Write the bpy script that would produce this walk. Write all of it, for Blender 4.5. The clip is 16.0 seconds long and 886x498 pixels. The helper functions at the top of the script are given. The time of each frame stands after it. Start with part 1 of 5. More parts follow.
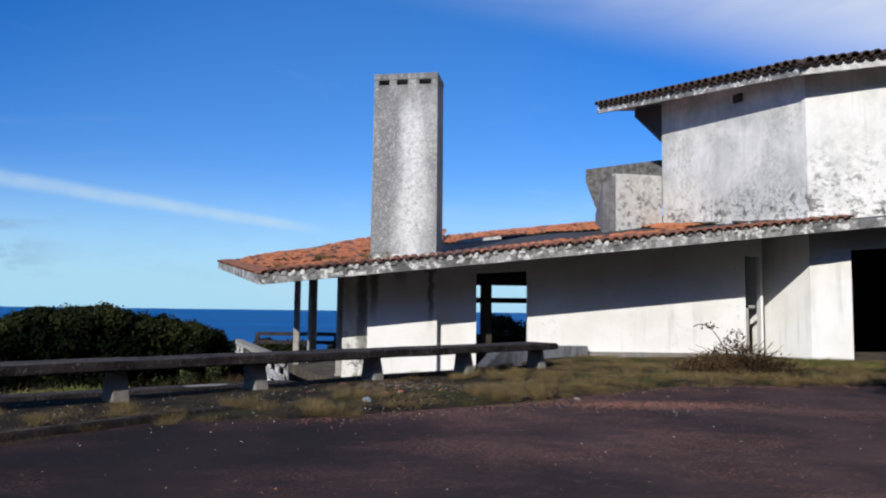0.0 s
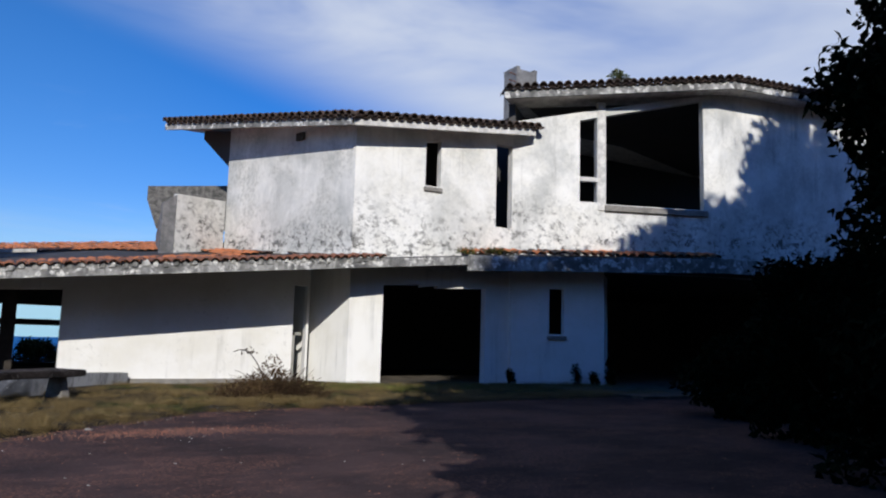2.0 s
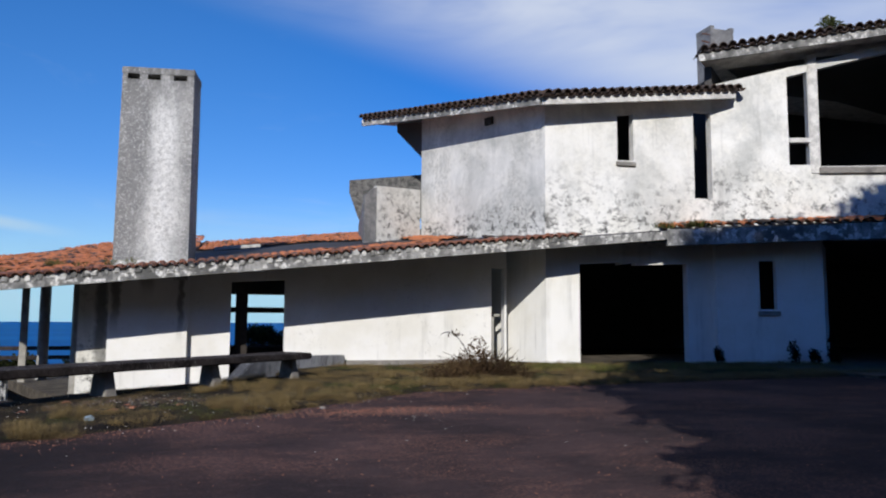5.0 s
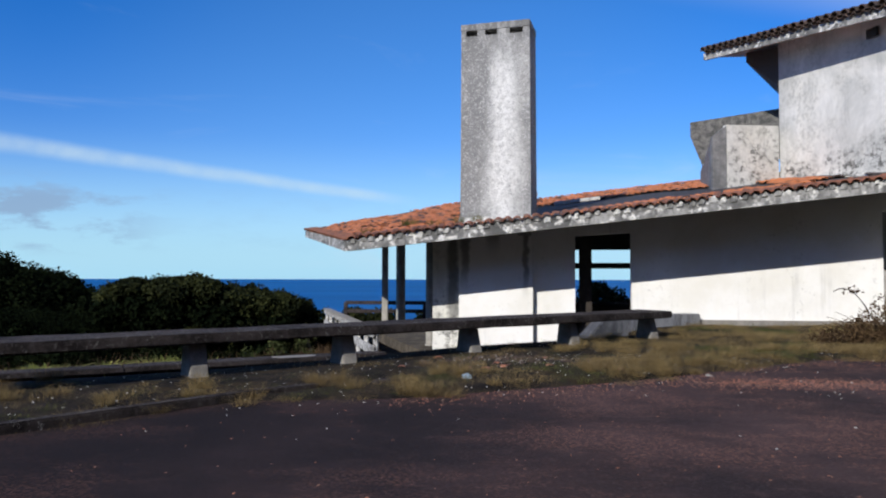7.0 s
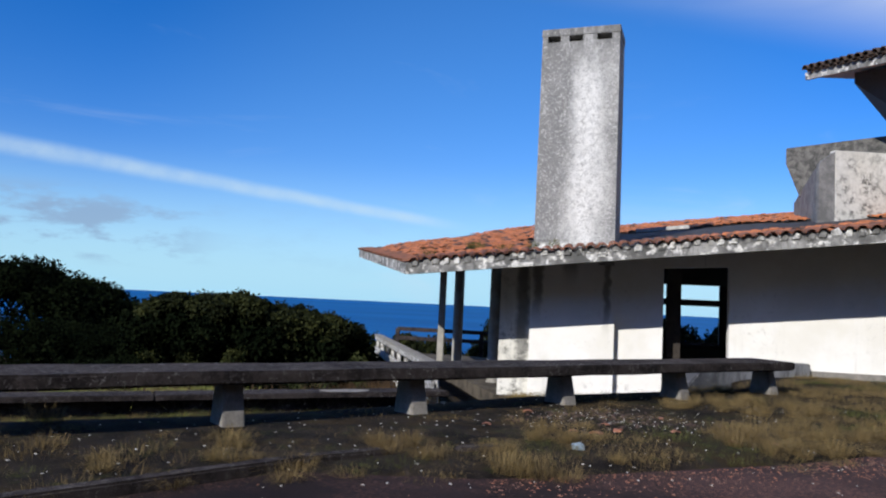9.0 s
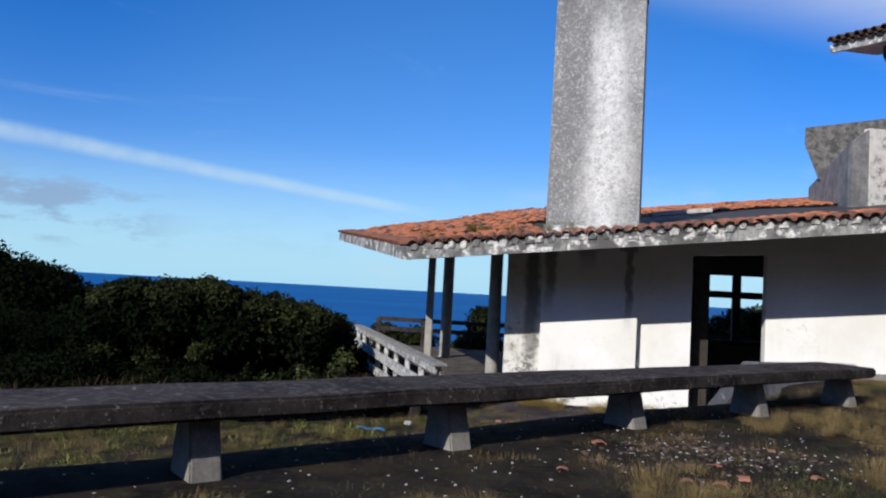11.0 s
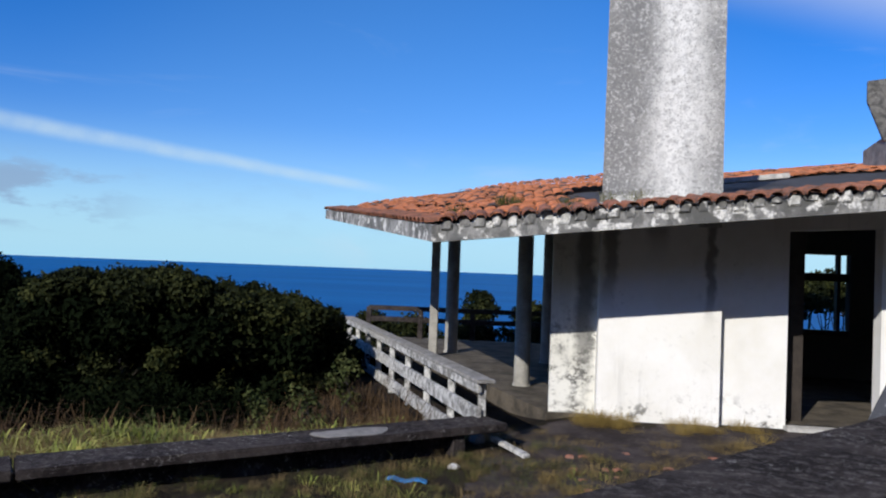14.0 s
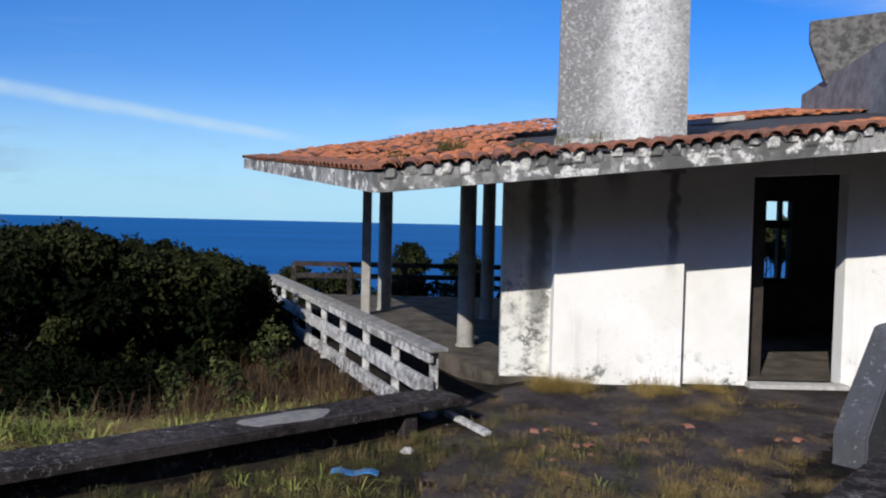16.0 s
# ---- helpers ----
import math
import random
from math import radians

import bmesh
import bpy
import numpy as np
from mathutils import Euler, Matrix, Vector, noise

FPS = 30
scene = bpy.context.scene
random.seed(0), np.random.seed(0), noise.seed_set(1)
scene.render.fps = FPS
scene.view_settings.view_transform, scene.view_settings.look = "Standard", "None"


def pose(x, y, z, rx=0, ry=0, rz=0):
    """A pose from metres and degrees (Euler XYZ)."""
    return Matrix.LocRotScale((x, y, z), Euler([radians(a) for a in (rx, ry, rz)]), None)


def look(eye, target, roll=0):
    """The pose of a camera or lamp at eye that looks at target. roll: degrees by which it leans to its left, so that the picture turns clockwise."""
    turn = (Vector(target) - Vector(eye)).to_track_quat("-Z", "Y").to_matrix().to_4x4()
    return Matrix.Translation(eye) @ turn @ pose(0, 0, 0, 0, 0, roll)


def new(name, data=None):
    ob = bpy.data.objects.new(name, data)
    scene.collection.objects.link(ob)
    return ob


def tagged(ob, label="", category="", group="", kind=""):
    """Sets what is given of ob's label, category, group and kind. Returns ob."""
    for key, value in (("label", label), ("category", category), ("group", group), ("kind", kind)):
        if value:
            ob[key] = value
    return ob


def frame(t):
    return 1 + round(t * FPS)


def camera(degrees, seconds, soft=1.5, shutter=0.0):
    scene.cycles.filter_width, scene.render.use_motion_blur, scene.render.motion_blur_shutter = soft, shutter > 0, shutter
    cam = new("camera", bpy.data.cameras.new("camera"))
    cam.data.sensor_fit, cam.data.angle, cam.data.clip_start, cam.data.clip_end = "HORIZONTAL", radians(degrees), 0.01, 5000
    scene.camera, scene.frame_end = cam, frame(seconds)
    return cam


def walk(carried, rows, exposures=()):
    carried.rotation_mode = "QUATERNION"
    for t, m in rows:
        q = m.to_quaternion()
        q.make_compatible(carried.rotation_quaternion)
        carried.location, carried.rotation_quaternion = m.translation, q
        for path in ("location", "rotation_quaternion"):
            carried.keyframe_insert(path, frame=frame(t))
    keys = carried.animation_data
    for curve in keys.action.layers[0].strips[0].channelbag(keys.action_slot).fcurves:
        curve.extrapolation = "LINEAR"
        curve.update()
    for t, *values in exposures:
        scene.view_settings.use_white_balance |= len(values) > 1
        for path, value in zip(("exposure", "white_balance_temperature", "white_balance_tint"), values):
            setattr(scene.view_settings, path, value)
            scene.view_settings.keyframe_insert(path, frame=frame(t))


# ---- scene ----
cam = camera(62.0, 16.0, soft=2.1)
PATH = [
    (0, (-0.434, 0.387, 1.995), (-0.48, 2.38, 2.154), 0.7),
    (0.5, (-0.466, 0.292, 2.017), (-0.275, 2.278, 2.16), 0.3),
    (1, (-0.425, 0.249, 2.029), (-0.002, 2.196, 2.206), 0.9),
    (1.5, (-0.278, 0.281, 1.956), (0.502, 2.107, 2.197), 3.2),
    (2, (0.105, 0.271, 1.969), (1.119, 1.976, 2.223), 1.6),
    (2.5, (0.253, 0.176, 1.98), (1.355, 1.826, 2.231), 0.8),
    (3, (0.288, 0.171, 1.989), (1.404, 1.812, 2.238), 1.1),
    (5.5, (-0.233, 0.509, 1.985), (0.13, 2.472, 2.12), 0.6),
    (6, (-0.279, 0.76, 1.99), (-0.057, 2.747, 2.038), 1.0),
    (6.5, (-0.44, 1.111, 2.002), (-0.362, 3.107, 2.102), 0.3),
    (7, (-0.712, 1.539, 1.948), (-0.986, 3.519, 2.02), 0.1),
    (7.5, (-0.839, 1.941, 1.959), (-1.172, 3.91, 2.057), 1.8),
    (8, (-1.032, 2.382, 1.964), (-1.356, 4.353, 2.064), 1.3),
    (8.5, (-1.268, 2.816, 1.977), (-1.633, 4.778, 2.114), 1.0),
    (9, (-1.465, 3.243, 1.998), (-1.866, 5.197, 2.137), 2.7),
    (11.5, (-2.742, 5.581, 2.039), (-2.973, 7.566, 2.114), 3.5),
    (12, (-2.995, 6.077, 2.048), (-3.065, 8.075, 2.096), 1.6),
    (12.5, (-3.23, 6.543, 2.029), (-3.388, 8.536, 2.087), 0.4),
    (13, (-3.471, 7.032, 2.026), (-3.644, 9.023, 2.11), 1.7),
    (13.5, (-3.723, 7.528, 2.048), (-3.886, 9.521, 2.077), 1.4),
    (14, (-3.914, 7.97, 2.159), (-4.133, 9.957, 2.209), 2.2),
    (14.5, (-4.11, 8.323, 2.162), (-4.255, 10.317, 2.232), 1.6),
    (15, (-4.194, 8.648, 2.159), (-4.276, 10.647, 2.143), 1.8),
    (15.5, (-4.182, 8.94, 2.187), (-4.263, 10.938, 2.237), 1.4),
    (16, (-4.294, 9.127, 2.191), (-4.296, 11.125, 2.113), 1.3),
]
walk(cam, [(t, look(eye, target, roll)) for t, eye, target, roll in PATH],
     exposures=[(0.0, -0.08), (0.8, -0.12), (2.0, -0.20), (3.0, -0.20), (5.5, -0.18), (7.0, -0.03), (9.0, 0.0), (12.0, -0.05), (16.0, -0.03)])

# ---- light ----
SUN_TO = Vector((-0.5, -1.0, 0.62)).normalized()
sun_data = bpy.data.lights.new("sun", "SUN")
sun_data.energy, sun_data.angle, sun_data.color = 5.0, radians(0.55), (1.0, 0.965, 0.91)
sun_lamp = new("sun", sun_data)
sun_lamp.matrix_world = look((0, 0, 40), tuple(Vector((0, 0, 40)) - SUN_TO))

world = bpy.data.worlds.new("sky")
scene.world = world
world.use_nodes = True
wt = world.node_tree
for n in list(wt.nodes):
    wt.nodes.remove(n)


def wnode(kind, **sets):
    n = wt.nodes.new(kind)
    for k, v in sets.items():
        setattr(n, k, v)
    return n


w_out = wnode("ShaderNodeOutputWorld")
w_bg = wnode("ShaderNodeBackground")
w_bg.inputs["Strength"].default_value = 0.085
sky = wnode("ShaderNodeTexSky")
sky.sky_type = "NISHITA"
sky.sun_disc = False
sky.sun_elevation = math.asin(SUN_TO.z)
sky.sun_rotation = math.atan2(SUN_TO.x, SUN_TO.y)
sky.altitude, sky.air_density, sky.dust_density, sky.ozone_density = 150, 1.0, 0.3, 3.0
hsv = wnode("ShaderNodeHueSaturation")
hsv.inputs["Saturation"].default_value = 1.42
hsv.inputs["Value"].default_value = 1.12
wt.links.new(sky.outputs[0], hsv.inputs["Color"])
deep = wnode("ShaderNodeMix", data_type="RGBA", blend_type="MULTIPLY")
deep.inputs[0].default_value = 1.0
wt.links.new(hsv.outputs[0], deep.inputs[6])
deep.inputs[7].default_value = (1.05, 1.10, 1.58, 1)
geo = wnode("ShaderNodeTexCoord")


def wmath(op, a, b=None, c=None):
    n = wnode("ShaderNodeMath", operation=op)
    for k, v in enumerate((a, b, c)):
        if v is None:
            continue
        if isinstance(v, (int, float)):
            n.inputs[k].default_value = v
        else:
            wt.links.new(v, n.inputs[k])
    return n.outputs[0]


def wdot(vec):
    n = wnode("ShaderNodeVectorMath", operation="DOT_PRODUCT")
    wt.links.new(geo.outputs["Generated"], n.inputs[0])
    n.inputs[1].default_value = vec
    return n.outputs["Value"]


def wnoise(scale, detail=4.0, rough=0.55, stretch=(1, 1, 1), distortion=0.0):
    m = wnode("ShaderNodeMapping")
    m.inputs["Scale"].default_value = stretch
    wt.links.new(geo.outputs["Generated"], m.inputs["Vector"])
    n = wnode("ShaderNodeTexNoise")
    n.inputs["Scale"].default_value, n.inputs["Detail"].default_value = scale, detail
    n.inputs["Roughness"].default_value, n.inputs["Distortion"].default_value = rough, distortion
    wt.links.new(m.outputs[0], n.inputs["Vector"])
    return n.outputs[0]


def wramp(v, lo, hi):
    n = wnode("ShaderNodeMapRange", interpolation_type="SMOOTHSTEP")
    wt.links.new(v, n.inputs["Value"])
    n.inputs["From Min"].default_value, n.inputs["From Max"].default_value = lo, hi
    return n.outputs[0]


# the long thin streak of high cloud: a band round a great circle through two directions
def direction(yaw, up):
    return Vector((-math.sin(radians(yaw)) * math.cos(radians(up)), math.cos(radians(yaw)) * math.cos(radians(up)), math.sin(radians(up))))


S_A, S_B = direction(42.2, 9.0), direction(9.5, 5.65)
s_n = S_A.cross(S_B).normalized()
s_along = (S_B - S_A).normalized()
s_mid = (S_A + S_B).normalized()
wob = wmath("MULTIPLY", wmath("SUBTRACT", wnoise(14.0, 3.0), 0.5), 0.006)
s_off = wmath("ABSOLUTE", wmath("ADD", wdot(s_n), wob))
s_u = wdot(s_along)
u0, u1 = S_A.dot(s_along), S_B.dot(s_along)
s_wide = wmath("MULTIPLY_ADD", s_u, -0.010, 0.0105)
s_core = wmath("SUBTRACT", 1.0, wramp(wmath("DIVIDE", s_off, s_wide), 0.1, 1.25))
s_end = wmath("SUBTRACT", 1.0, wramp(s_u, u1 - 0.10, u1 + 0.01))
s_front = wramp(wdot(s_mid), 0.5, 0.75)
streak = wmath("MULTIPLY", wmath("MULTIPLY", s_core, s_end), s_front)
streak = wmath("MULTIPLY", streak, wmath("MULTIPLY_ADD", wnoise(30.0, 4.0), 0.55, 0.16))

# thin veil of cirrus spreading up over the tall part of the house
veil_n = wnoise(2.2, 5.0, 0.55, (1.0, 0.45, 2.6), 0.6)
veil_edge = direction(-35, 13.5).cross(direction(-6, 23)).normalized()
veil_edge = veil_edge if veil_edge.z > 0 else -veil_edge
veil_side = wmath("MULTIPLY", wramp(wdot(veil_edge), -0.05, 0.09), wramp(wdot(direction(-43, 28)), 0.55, 0.86))
veil = wmath("MULTIPLY", veil_side, wramp(veil_n, 0.10, 0.60))
veil = wmath("MULTIPLY", veil, 0.92)
# faint wisps
wisp = wmath("MULTIPLY", wramp(wnoise(3.0, 6.0, 0.6, (1.0, 1.0, 4.0), 1.0), 0.56, 0.8), 0.16)
# pale haze above the sea and small grey clouds in it
up = wdot((0, 0, 1))
haze = wmath("MULTIPLY", wmath("SUBTRACT", 1.0, wramp(up, -0.02, 0.19)), 0.90)
cum = wramp(wnoise(11.0, 6.0, 0.6, (1.0, 1.0, 3.0)), 0.46, 0.62)
cum_band = wmath("MULTIPLY", wramp(up, 0.02, 0.045), wmath("SUBTRACT", 1.0, wramp(up, 0.09, 0.13)))
cum_side = wramp(wdot(direction(43, 5)), 0.965, 0.995)
cumulus = wmath("MULTIPLY", wmath("MULTIPLY", cum, cum_band), wmath("MULTIPLY_ADD", cum_side, 0.72, 0.08))


def wmix(fac, a, colour):
    n = wnode("ShaderNodeMix", data_type="RGBA")
    wt.links.new(fac, n.inputs[0])
    wt.links.new(a, n.inputs[6])
    n.inputs[7].default_value = (*colour, 1)
    return n.outputs[2]


SKY_WHITE = 9.5
glow = wmath("MULTIPLY", wramp(wdot(direction(8, 7)), 0.86, 1.0), 0.12)
colour = wmix(haze, deep.outputs[2], (SKY_WHITE * 0.50, SKY_WHITE * 0.94, SKY_WHITE * 1.22))
colour = wmix(glow, colour, (SKY_WHITE * 0.42, SKY_WHITE * 0.82, SKY_WHITE * 1.15))
colour = wmix(wisp, colour, (SKY_WHITE * 0.8, SKY_WHITE * 0.92, SKY_WHITE * 1.08))
colour = wmix(veil, colour, (SKY_WHITE * 0.90, SKY_WHITE * 0.99, SKY_WHITE * 1.18))
colour = wmix(streak, colour, (SKY_WHITE * 0.78, SKY_WHITE * 0.98, SKY_WHITE * 1.08))
colour = wmix(cumulus, colour, (SKY_WHITE * 0.34, SKY_WHITE * 0.5, SKY_WHITE * 0.75))
wt.links.new(colour, w_bg.inputs["Color"])
wt.links.new(w_bg.outputs[0], w_out.inputs["Surface"])

# ---- materials ----
class Mat:
    """A small builder for node materials."""

    def __init__(self, name, rough=0.85, metal=0.0, spec=0.3):
        self.m = bpy.data.materials.new(name)
        self.m.use_nodes = True
        self.t = self.m.node_tree
        self.b = self.t.nodes["Principled BSDF"]
        self.b.inputs["Roughness"].default_value = rough
        self.b.inputs["Metallic"].default_value = metal
        self.b.inputs["Specular IOR Level"].default_value = spec
        self.co = self.t.nodes.new("ShaderNodeNewGeometry").outputs["Position"]

    def mapped(self, scale):
        m = self.t.nodes.new("ShaderNodeMapping")
        m.inputs["Scale"].default_value = scale
        self.t.links.new(self.co, m.inputs["Vector"])
        return m.outputs[0]

    def noise(self, scale, detail=5.0, rough=0.6, stretch=(1, 1, 1), distortion=0.0):
        n = self.t.nodes.new("ShaderNodeTexNoise")
        n.inputs["Scale"].default_value, n.inputs["Detail"].default_value = scale, detail
        n.inputs["Roughness"].default_value, n.inputs["Distortion"].default_value = rough, distortion
        self.t.links.new(self.mapped(stretch), n.inputs["Vector"])
        return n.outputs[0]

    def voronoi(self, scale, feature="F1", stretch=(1, 1, 1)):
        n = self.t.nodes.new("ShaderNodeTexVoronoi")
        n.feature = feature
        n.inputs["Scale"].default_value = scale
        self.t.links.new(self.mapped(stretch), n.inputs["Vector"])
        return n.outputs["Distance"]

    def ramp(self, v, lo, hi, a=0.0, b=1.0):
        n = self.t.nodes.new("ShaderNodeMapRange")
        n.interpolation_type = "SMOOTHSTEP"
        self.t.links.new(v, n.inputs["Value"])
        for k, x in (("From Min", lo), ("From Max", hi), ("To Min", a), ("To Max", b)):
            n.inputs[k].default_value = x
        return n.outputs[0]

    def math(self, op, a, b):
        n = self.t.nodes.new("ShaderNodeMath")
        n.operation = op
        for k, v in enumerate((a, b)):
            if isinstance(v, (int, float)):
                n.inputs[k].default_value = v
            else:
                self.t.links.new(v, n.inputs[k])
        return n.outputs[0]

    def axis(self, k):
        n = self.t.nodes.new("ShaderNodeSeparateXYZ")
        self.t.links.new(self.co, n.inputs[0])
        return n.outputs[k]

    def mix(self, fac, a, b):
        n = self.t.nodes.new("ShaderNodeMix")
        n.data_type = "RGBA"
        for k, v in ((0, fac), (6, a), (7, b)):
            if isinstance(v, tuple):
                n.inputs[k].default_value = (*v, 1)
            elif isinstance(v, (int, float)):
                n.inputs[k].default_value = v
            else:
                self.t.links.new(v, n.inputs[k])
        return n.outputs[2]

    def random(self, island=False):
        if island:
            return self.t.nodes.new("ShaderNodeNewGeometry").outputs["Random Per Island"]
        return self.t.nodes.new("ShaderNodeObjectInfo").outputs["Random"]

    def colour(self, c):
        if isinstance(c, tuple):
            self.b.inputs["Base Color"].default_value = (*c, 1)
        else:
            self.t.links.new(c, self.b.inputs["Base Color"])
        return self

    def roughness(self, v):
        self.t.links.new(v, self.b.inputs["Roughness"])
        return self

    def bump(self, v, strength=0.4, distance=0.01):
        n = self.t.nodes.new("ShaderNodeBump")
        n.inputs["Strength"].default_value, n.inputs["Distance"].default_value = strength, distance
        self.t.links.new(v, n.inputs["Height"])
        self.t.links.new(n.outputs[0], self.b.inputs["Normal"])
        return self


def plaster(name, base, grime, amount, low=None, above=None, streaks=(), grey=0.5, blot=11.0):
    """Old painted render: cream and grey clouds, black mould, vertical runs; low: height band where mould is thick."""
    m = Mat(name, 0.9)
    cloud = m.ramp(m.noise(0.9, 6, 0.65), 0.35, 0.7)
    c = m.mix(cloud, base, tuple(v * q for v, q in zip(base, (0.90, 0.89, 0.855))))
    fleck = m.ramp(m.noise(blot, 6, 0.75), 0.56 - 0.06 * amount, 0.66)
    patch = m.ramp(m.noise(1.3, 4, 0.6, (1, 1, 0.8)), 0.48 - 0.25 * amount, 0.75 - 0.15 * amount)
    spots = m.math("MULTIPLY", m.math("MULTIPLY", fleck, patch), 0.35 + 0.5 * amount)
    if above:
        upper = m.ramp(m.axis(2), above, above + 0.5)
        spots = m.math("MULTIPLY", spots, m.math("MULTIPLY", upper, 0.3))
        # soft olive-grey clouds of algae, broken up by a finer grain
        veil = m.math("MULTIPLY", m.ramp(m.noise(0.62, 6, 0.68, (1, 1, 0.75), 0.4), 0.60 - 0.3 * grey, 0.68), upper)
        c = m.mix(m.math("MULTIPLY", veil, min(1.0, grey + 0.1)), c, (0.45, 0.455, 0.435))
        fine = m.math("MULTIPLY", m.math("MULTIPLY", m.ramp(m.noise(9.0, 6, 0.7), 0.44, 0.62), m.ramp(m.noise(0.9, 4, 0.6), 0.38, 0.62)), upper)
        c = m.mix(m.math("MULTIPLY", fine, grey * (0.65 if grey > 0.8 else 0.35)), c, (0.30, 0.30, 0.28))
    c = m.mix(spots, c, grime)
    runs = m.math("MULTIPLY", m.ramp(m.noise(4.0, 5, 0.65, (1, 1, 0.07)), 0.50, 0.72), m.ramp(m.noise(0.7, 3, 0.5), 0.4, 0.7))
    c = m.mix(m.math("MULTIPLY", runs, 0.32 + 0.2 * amount), c, tuple(v * 1.3 for v in grime))
    for x, wide, z0 in streaks:
        near = m.ramp(m.math("ABSOLUTE", m.math("ADD", m.math("ADD", m.axis(0), -x), m.math("MULTIPLY", m.math("ADD", m.noise(3.0, 4, 0.6), -0.5), 0.22)), 0.0), wide * 0.3, wide, 0.8, 0.0)
        c = m.mix(m.math("MULTIPLY", near, m.ramp(m.axis(2), z0, z0 + 0.9)), c, grime)
    if low:
        z = m.math("ADD", m.axis(2), m.math("MULTIPLY", m.math("ADD", m.noise(0.8, 4, 0.6), -0.5), 0.9 if above else 0.2))
        band = m.math("MULTIPLY", m.ramp(z, low[0], low[1], 1.0, 0.0), m.ramp(m.noise(2.4, 5, 0.7), 0.40 if above or amount > 0.5 else 0.52, 0.62))
        if above:
            band = m.math("MULTIPLY", band, m.ramp(z, above - 0.2, above + 0.2))
        spot = m.math("MULTIPLY", band, m.ramp(m.noise(5.0, 6, 0.76, (1, 1, 1.25)), 0.47, 0.56))
        c = m.mix(m.math("MULTIPLY", spot, 0.9), c, tuple(v * 0.6 for v in grime))
    m.colour(c)
    return m.bump(m.noise(60.0, 4, 0.7), 0.25, 0.004).m


def concrete(name, base, dark, scale=1.0, contrast=1.0, speck=None):
    m = Mat(name, 0.92)
    c = m.mix(m.ramp(m.noise(2.2 * scale, 6, 0.7), 0.5 - 0.2 / contrast, 0.5 + 0.2 / contrast), dark, base)
    c = m.mix(m.ramp(m.noise(26.0 * scale, 5, 0.7), 0.45, 0.75, 0.0, 0.6), c, tuple(v * 0.55 for v in dark))
    if speck:
        c = m.mix(m.ramp(m.noise(9.0 * scale, 7, 0.85), 0.56, 0.66, 0.0, 0.75), c, speck)
    m.colour(c)
    return m.bump(m.noise(38.0 * scale, 6, 0.75), 0.6, 0.012).m


def streaked(name, base, dark, pale, amount=0.6):
    """Rain-streaked old concrete: vertical grey runs over a fine mottle, with pale lichen flecks."""
    m = Mat(name, 0.92)
    c = m.mix(m.ramp(m.noise(5.5, 5, 0.65, (1, 1, 0.16)), 0.40, 0.62), base, dark)
    c = m.mix(m.ramp(m.noise(10.0, 6, 0.75), 0.42, 0.66, 0.0, amount), c, tuple(v * 0.7 for v in dark))
    c = m.mix(m.ramp(m.noise(17.0, 6, 0.75, (1, 1, 0.6)), 0.52, 0.68, 0.0, 0.8), c, pale)
    m.colour(c)
    return m.bump(m.noise(34.0, 6, 0.75), 0.6, 0.012).m


def blotched(name, base, dark, pale):
    """Eave concrete: dark algae with knobbly white patches of mortar and lichen."""
    m = Mat(name, 0.93)
    c = m.mix(m.ramp(m.noise(1.3, 5, 0.65), 0.36, 0.62), dark, base)
    c = m.mix(m.ramp(m.noise(6.5, 6, 0.75, (1, 1, 0.5)), 0.47, 0.60, 0.0, 0.8), c, dark)
    c = m.mix(m.math("MULTIPLY", m.ramp(m.noise(4.6, 4, 0.6), 0.53, 0.60), m.ramp(m.noise(20.0, 5, 0.75), 0.36, 0.56, 0.25, 1.0)), c, pale)
    c = m.mix(m.ramp(m.noise(30.0, 5, 0.75), 0.57, 0.68, 0.0, 0.6), c, tuple(v * 0.6 for v in dark))
    m.colour(c)
    return m.bump(m.noise(20.0, 6, 0.75), 0.7, 0.02).m


def lichen(name):
    """Nearly black weathered concrete with grey bloom and scattered pale lichen."""
    m = Mat(name, 0.95, 0.0, 0.1)
    c = m.mix(m.ramp(m.noise(1.7, 6, 0.7), 0.38, 0.62), (0.015, 0.012, 0.012), (0.046, 0.038, 0.036))
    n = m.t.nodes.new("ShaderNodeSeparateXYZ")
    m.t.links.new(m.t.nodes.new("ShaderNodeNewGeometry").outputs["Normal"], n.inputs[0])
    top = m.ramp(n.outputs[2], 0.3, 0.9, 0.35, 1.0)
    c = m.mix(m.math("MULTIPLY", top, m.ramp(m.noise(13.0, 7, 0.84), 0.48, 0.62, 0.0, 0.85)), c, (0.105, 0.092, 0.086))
    rare = m.ramp(m.noise(1.2, 4, 0.6), 0.42, 0.62, 0.15, 1.0)
    c = m.mix(m.math("MULTIPLY", rare, m.ramp(m.noise(15.0, 7, 0.85), 0.555, 0.63, 0.0, 0.85)), c, (0.33, 0.315, 0.295))
    c = m.mix(m.ramp(m.noise(5.0, 5, 0.7, (1, 1, 0.4)), 0.56, 0.68, 0.0, 0.7), c, (0.013, 0.011, 0.011))
    m.colour(c)
    return m.bump(m.noise(30.0, 7, 0.78), 0.8, 0.016).m


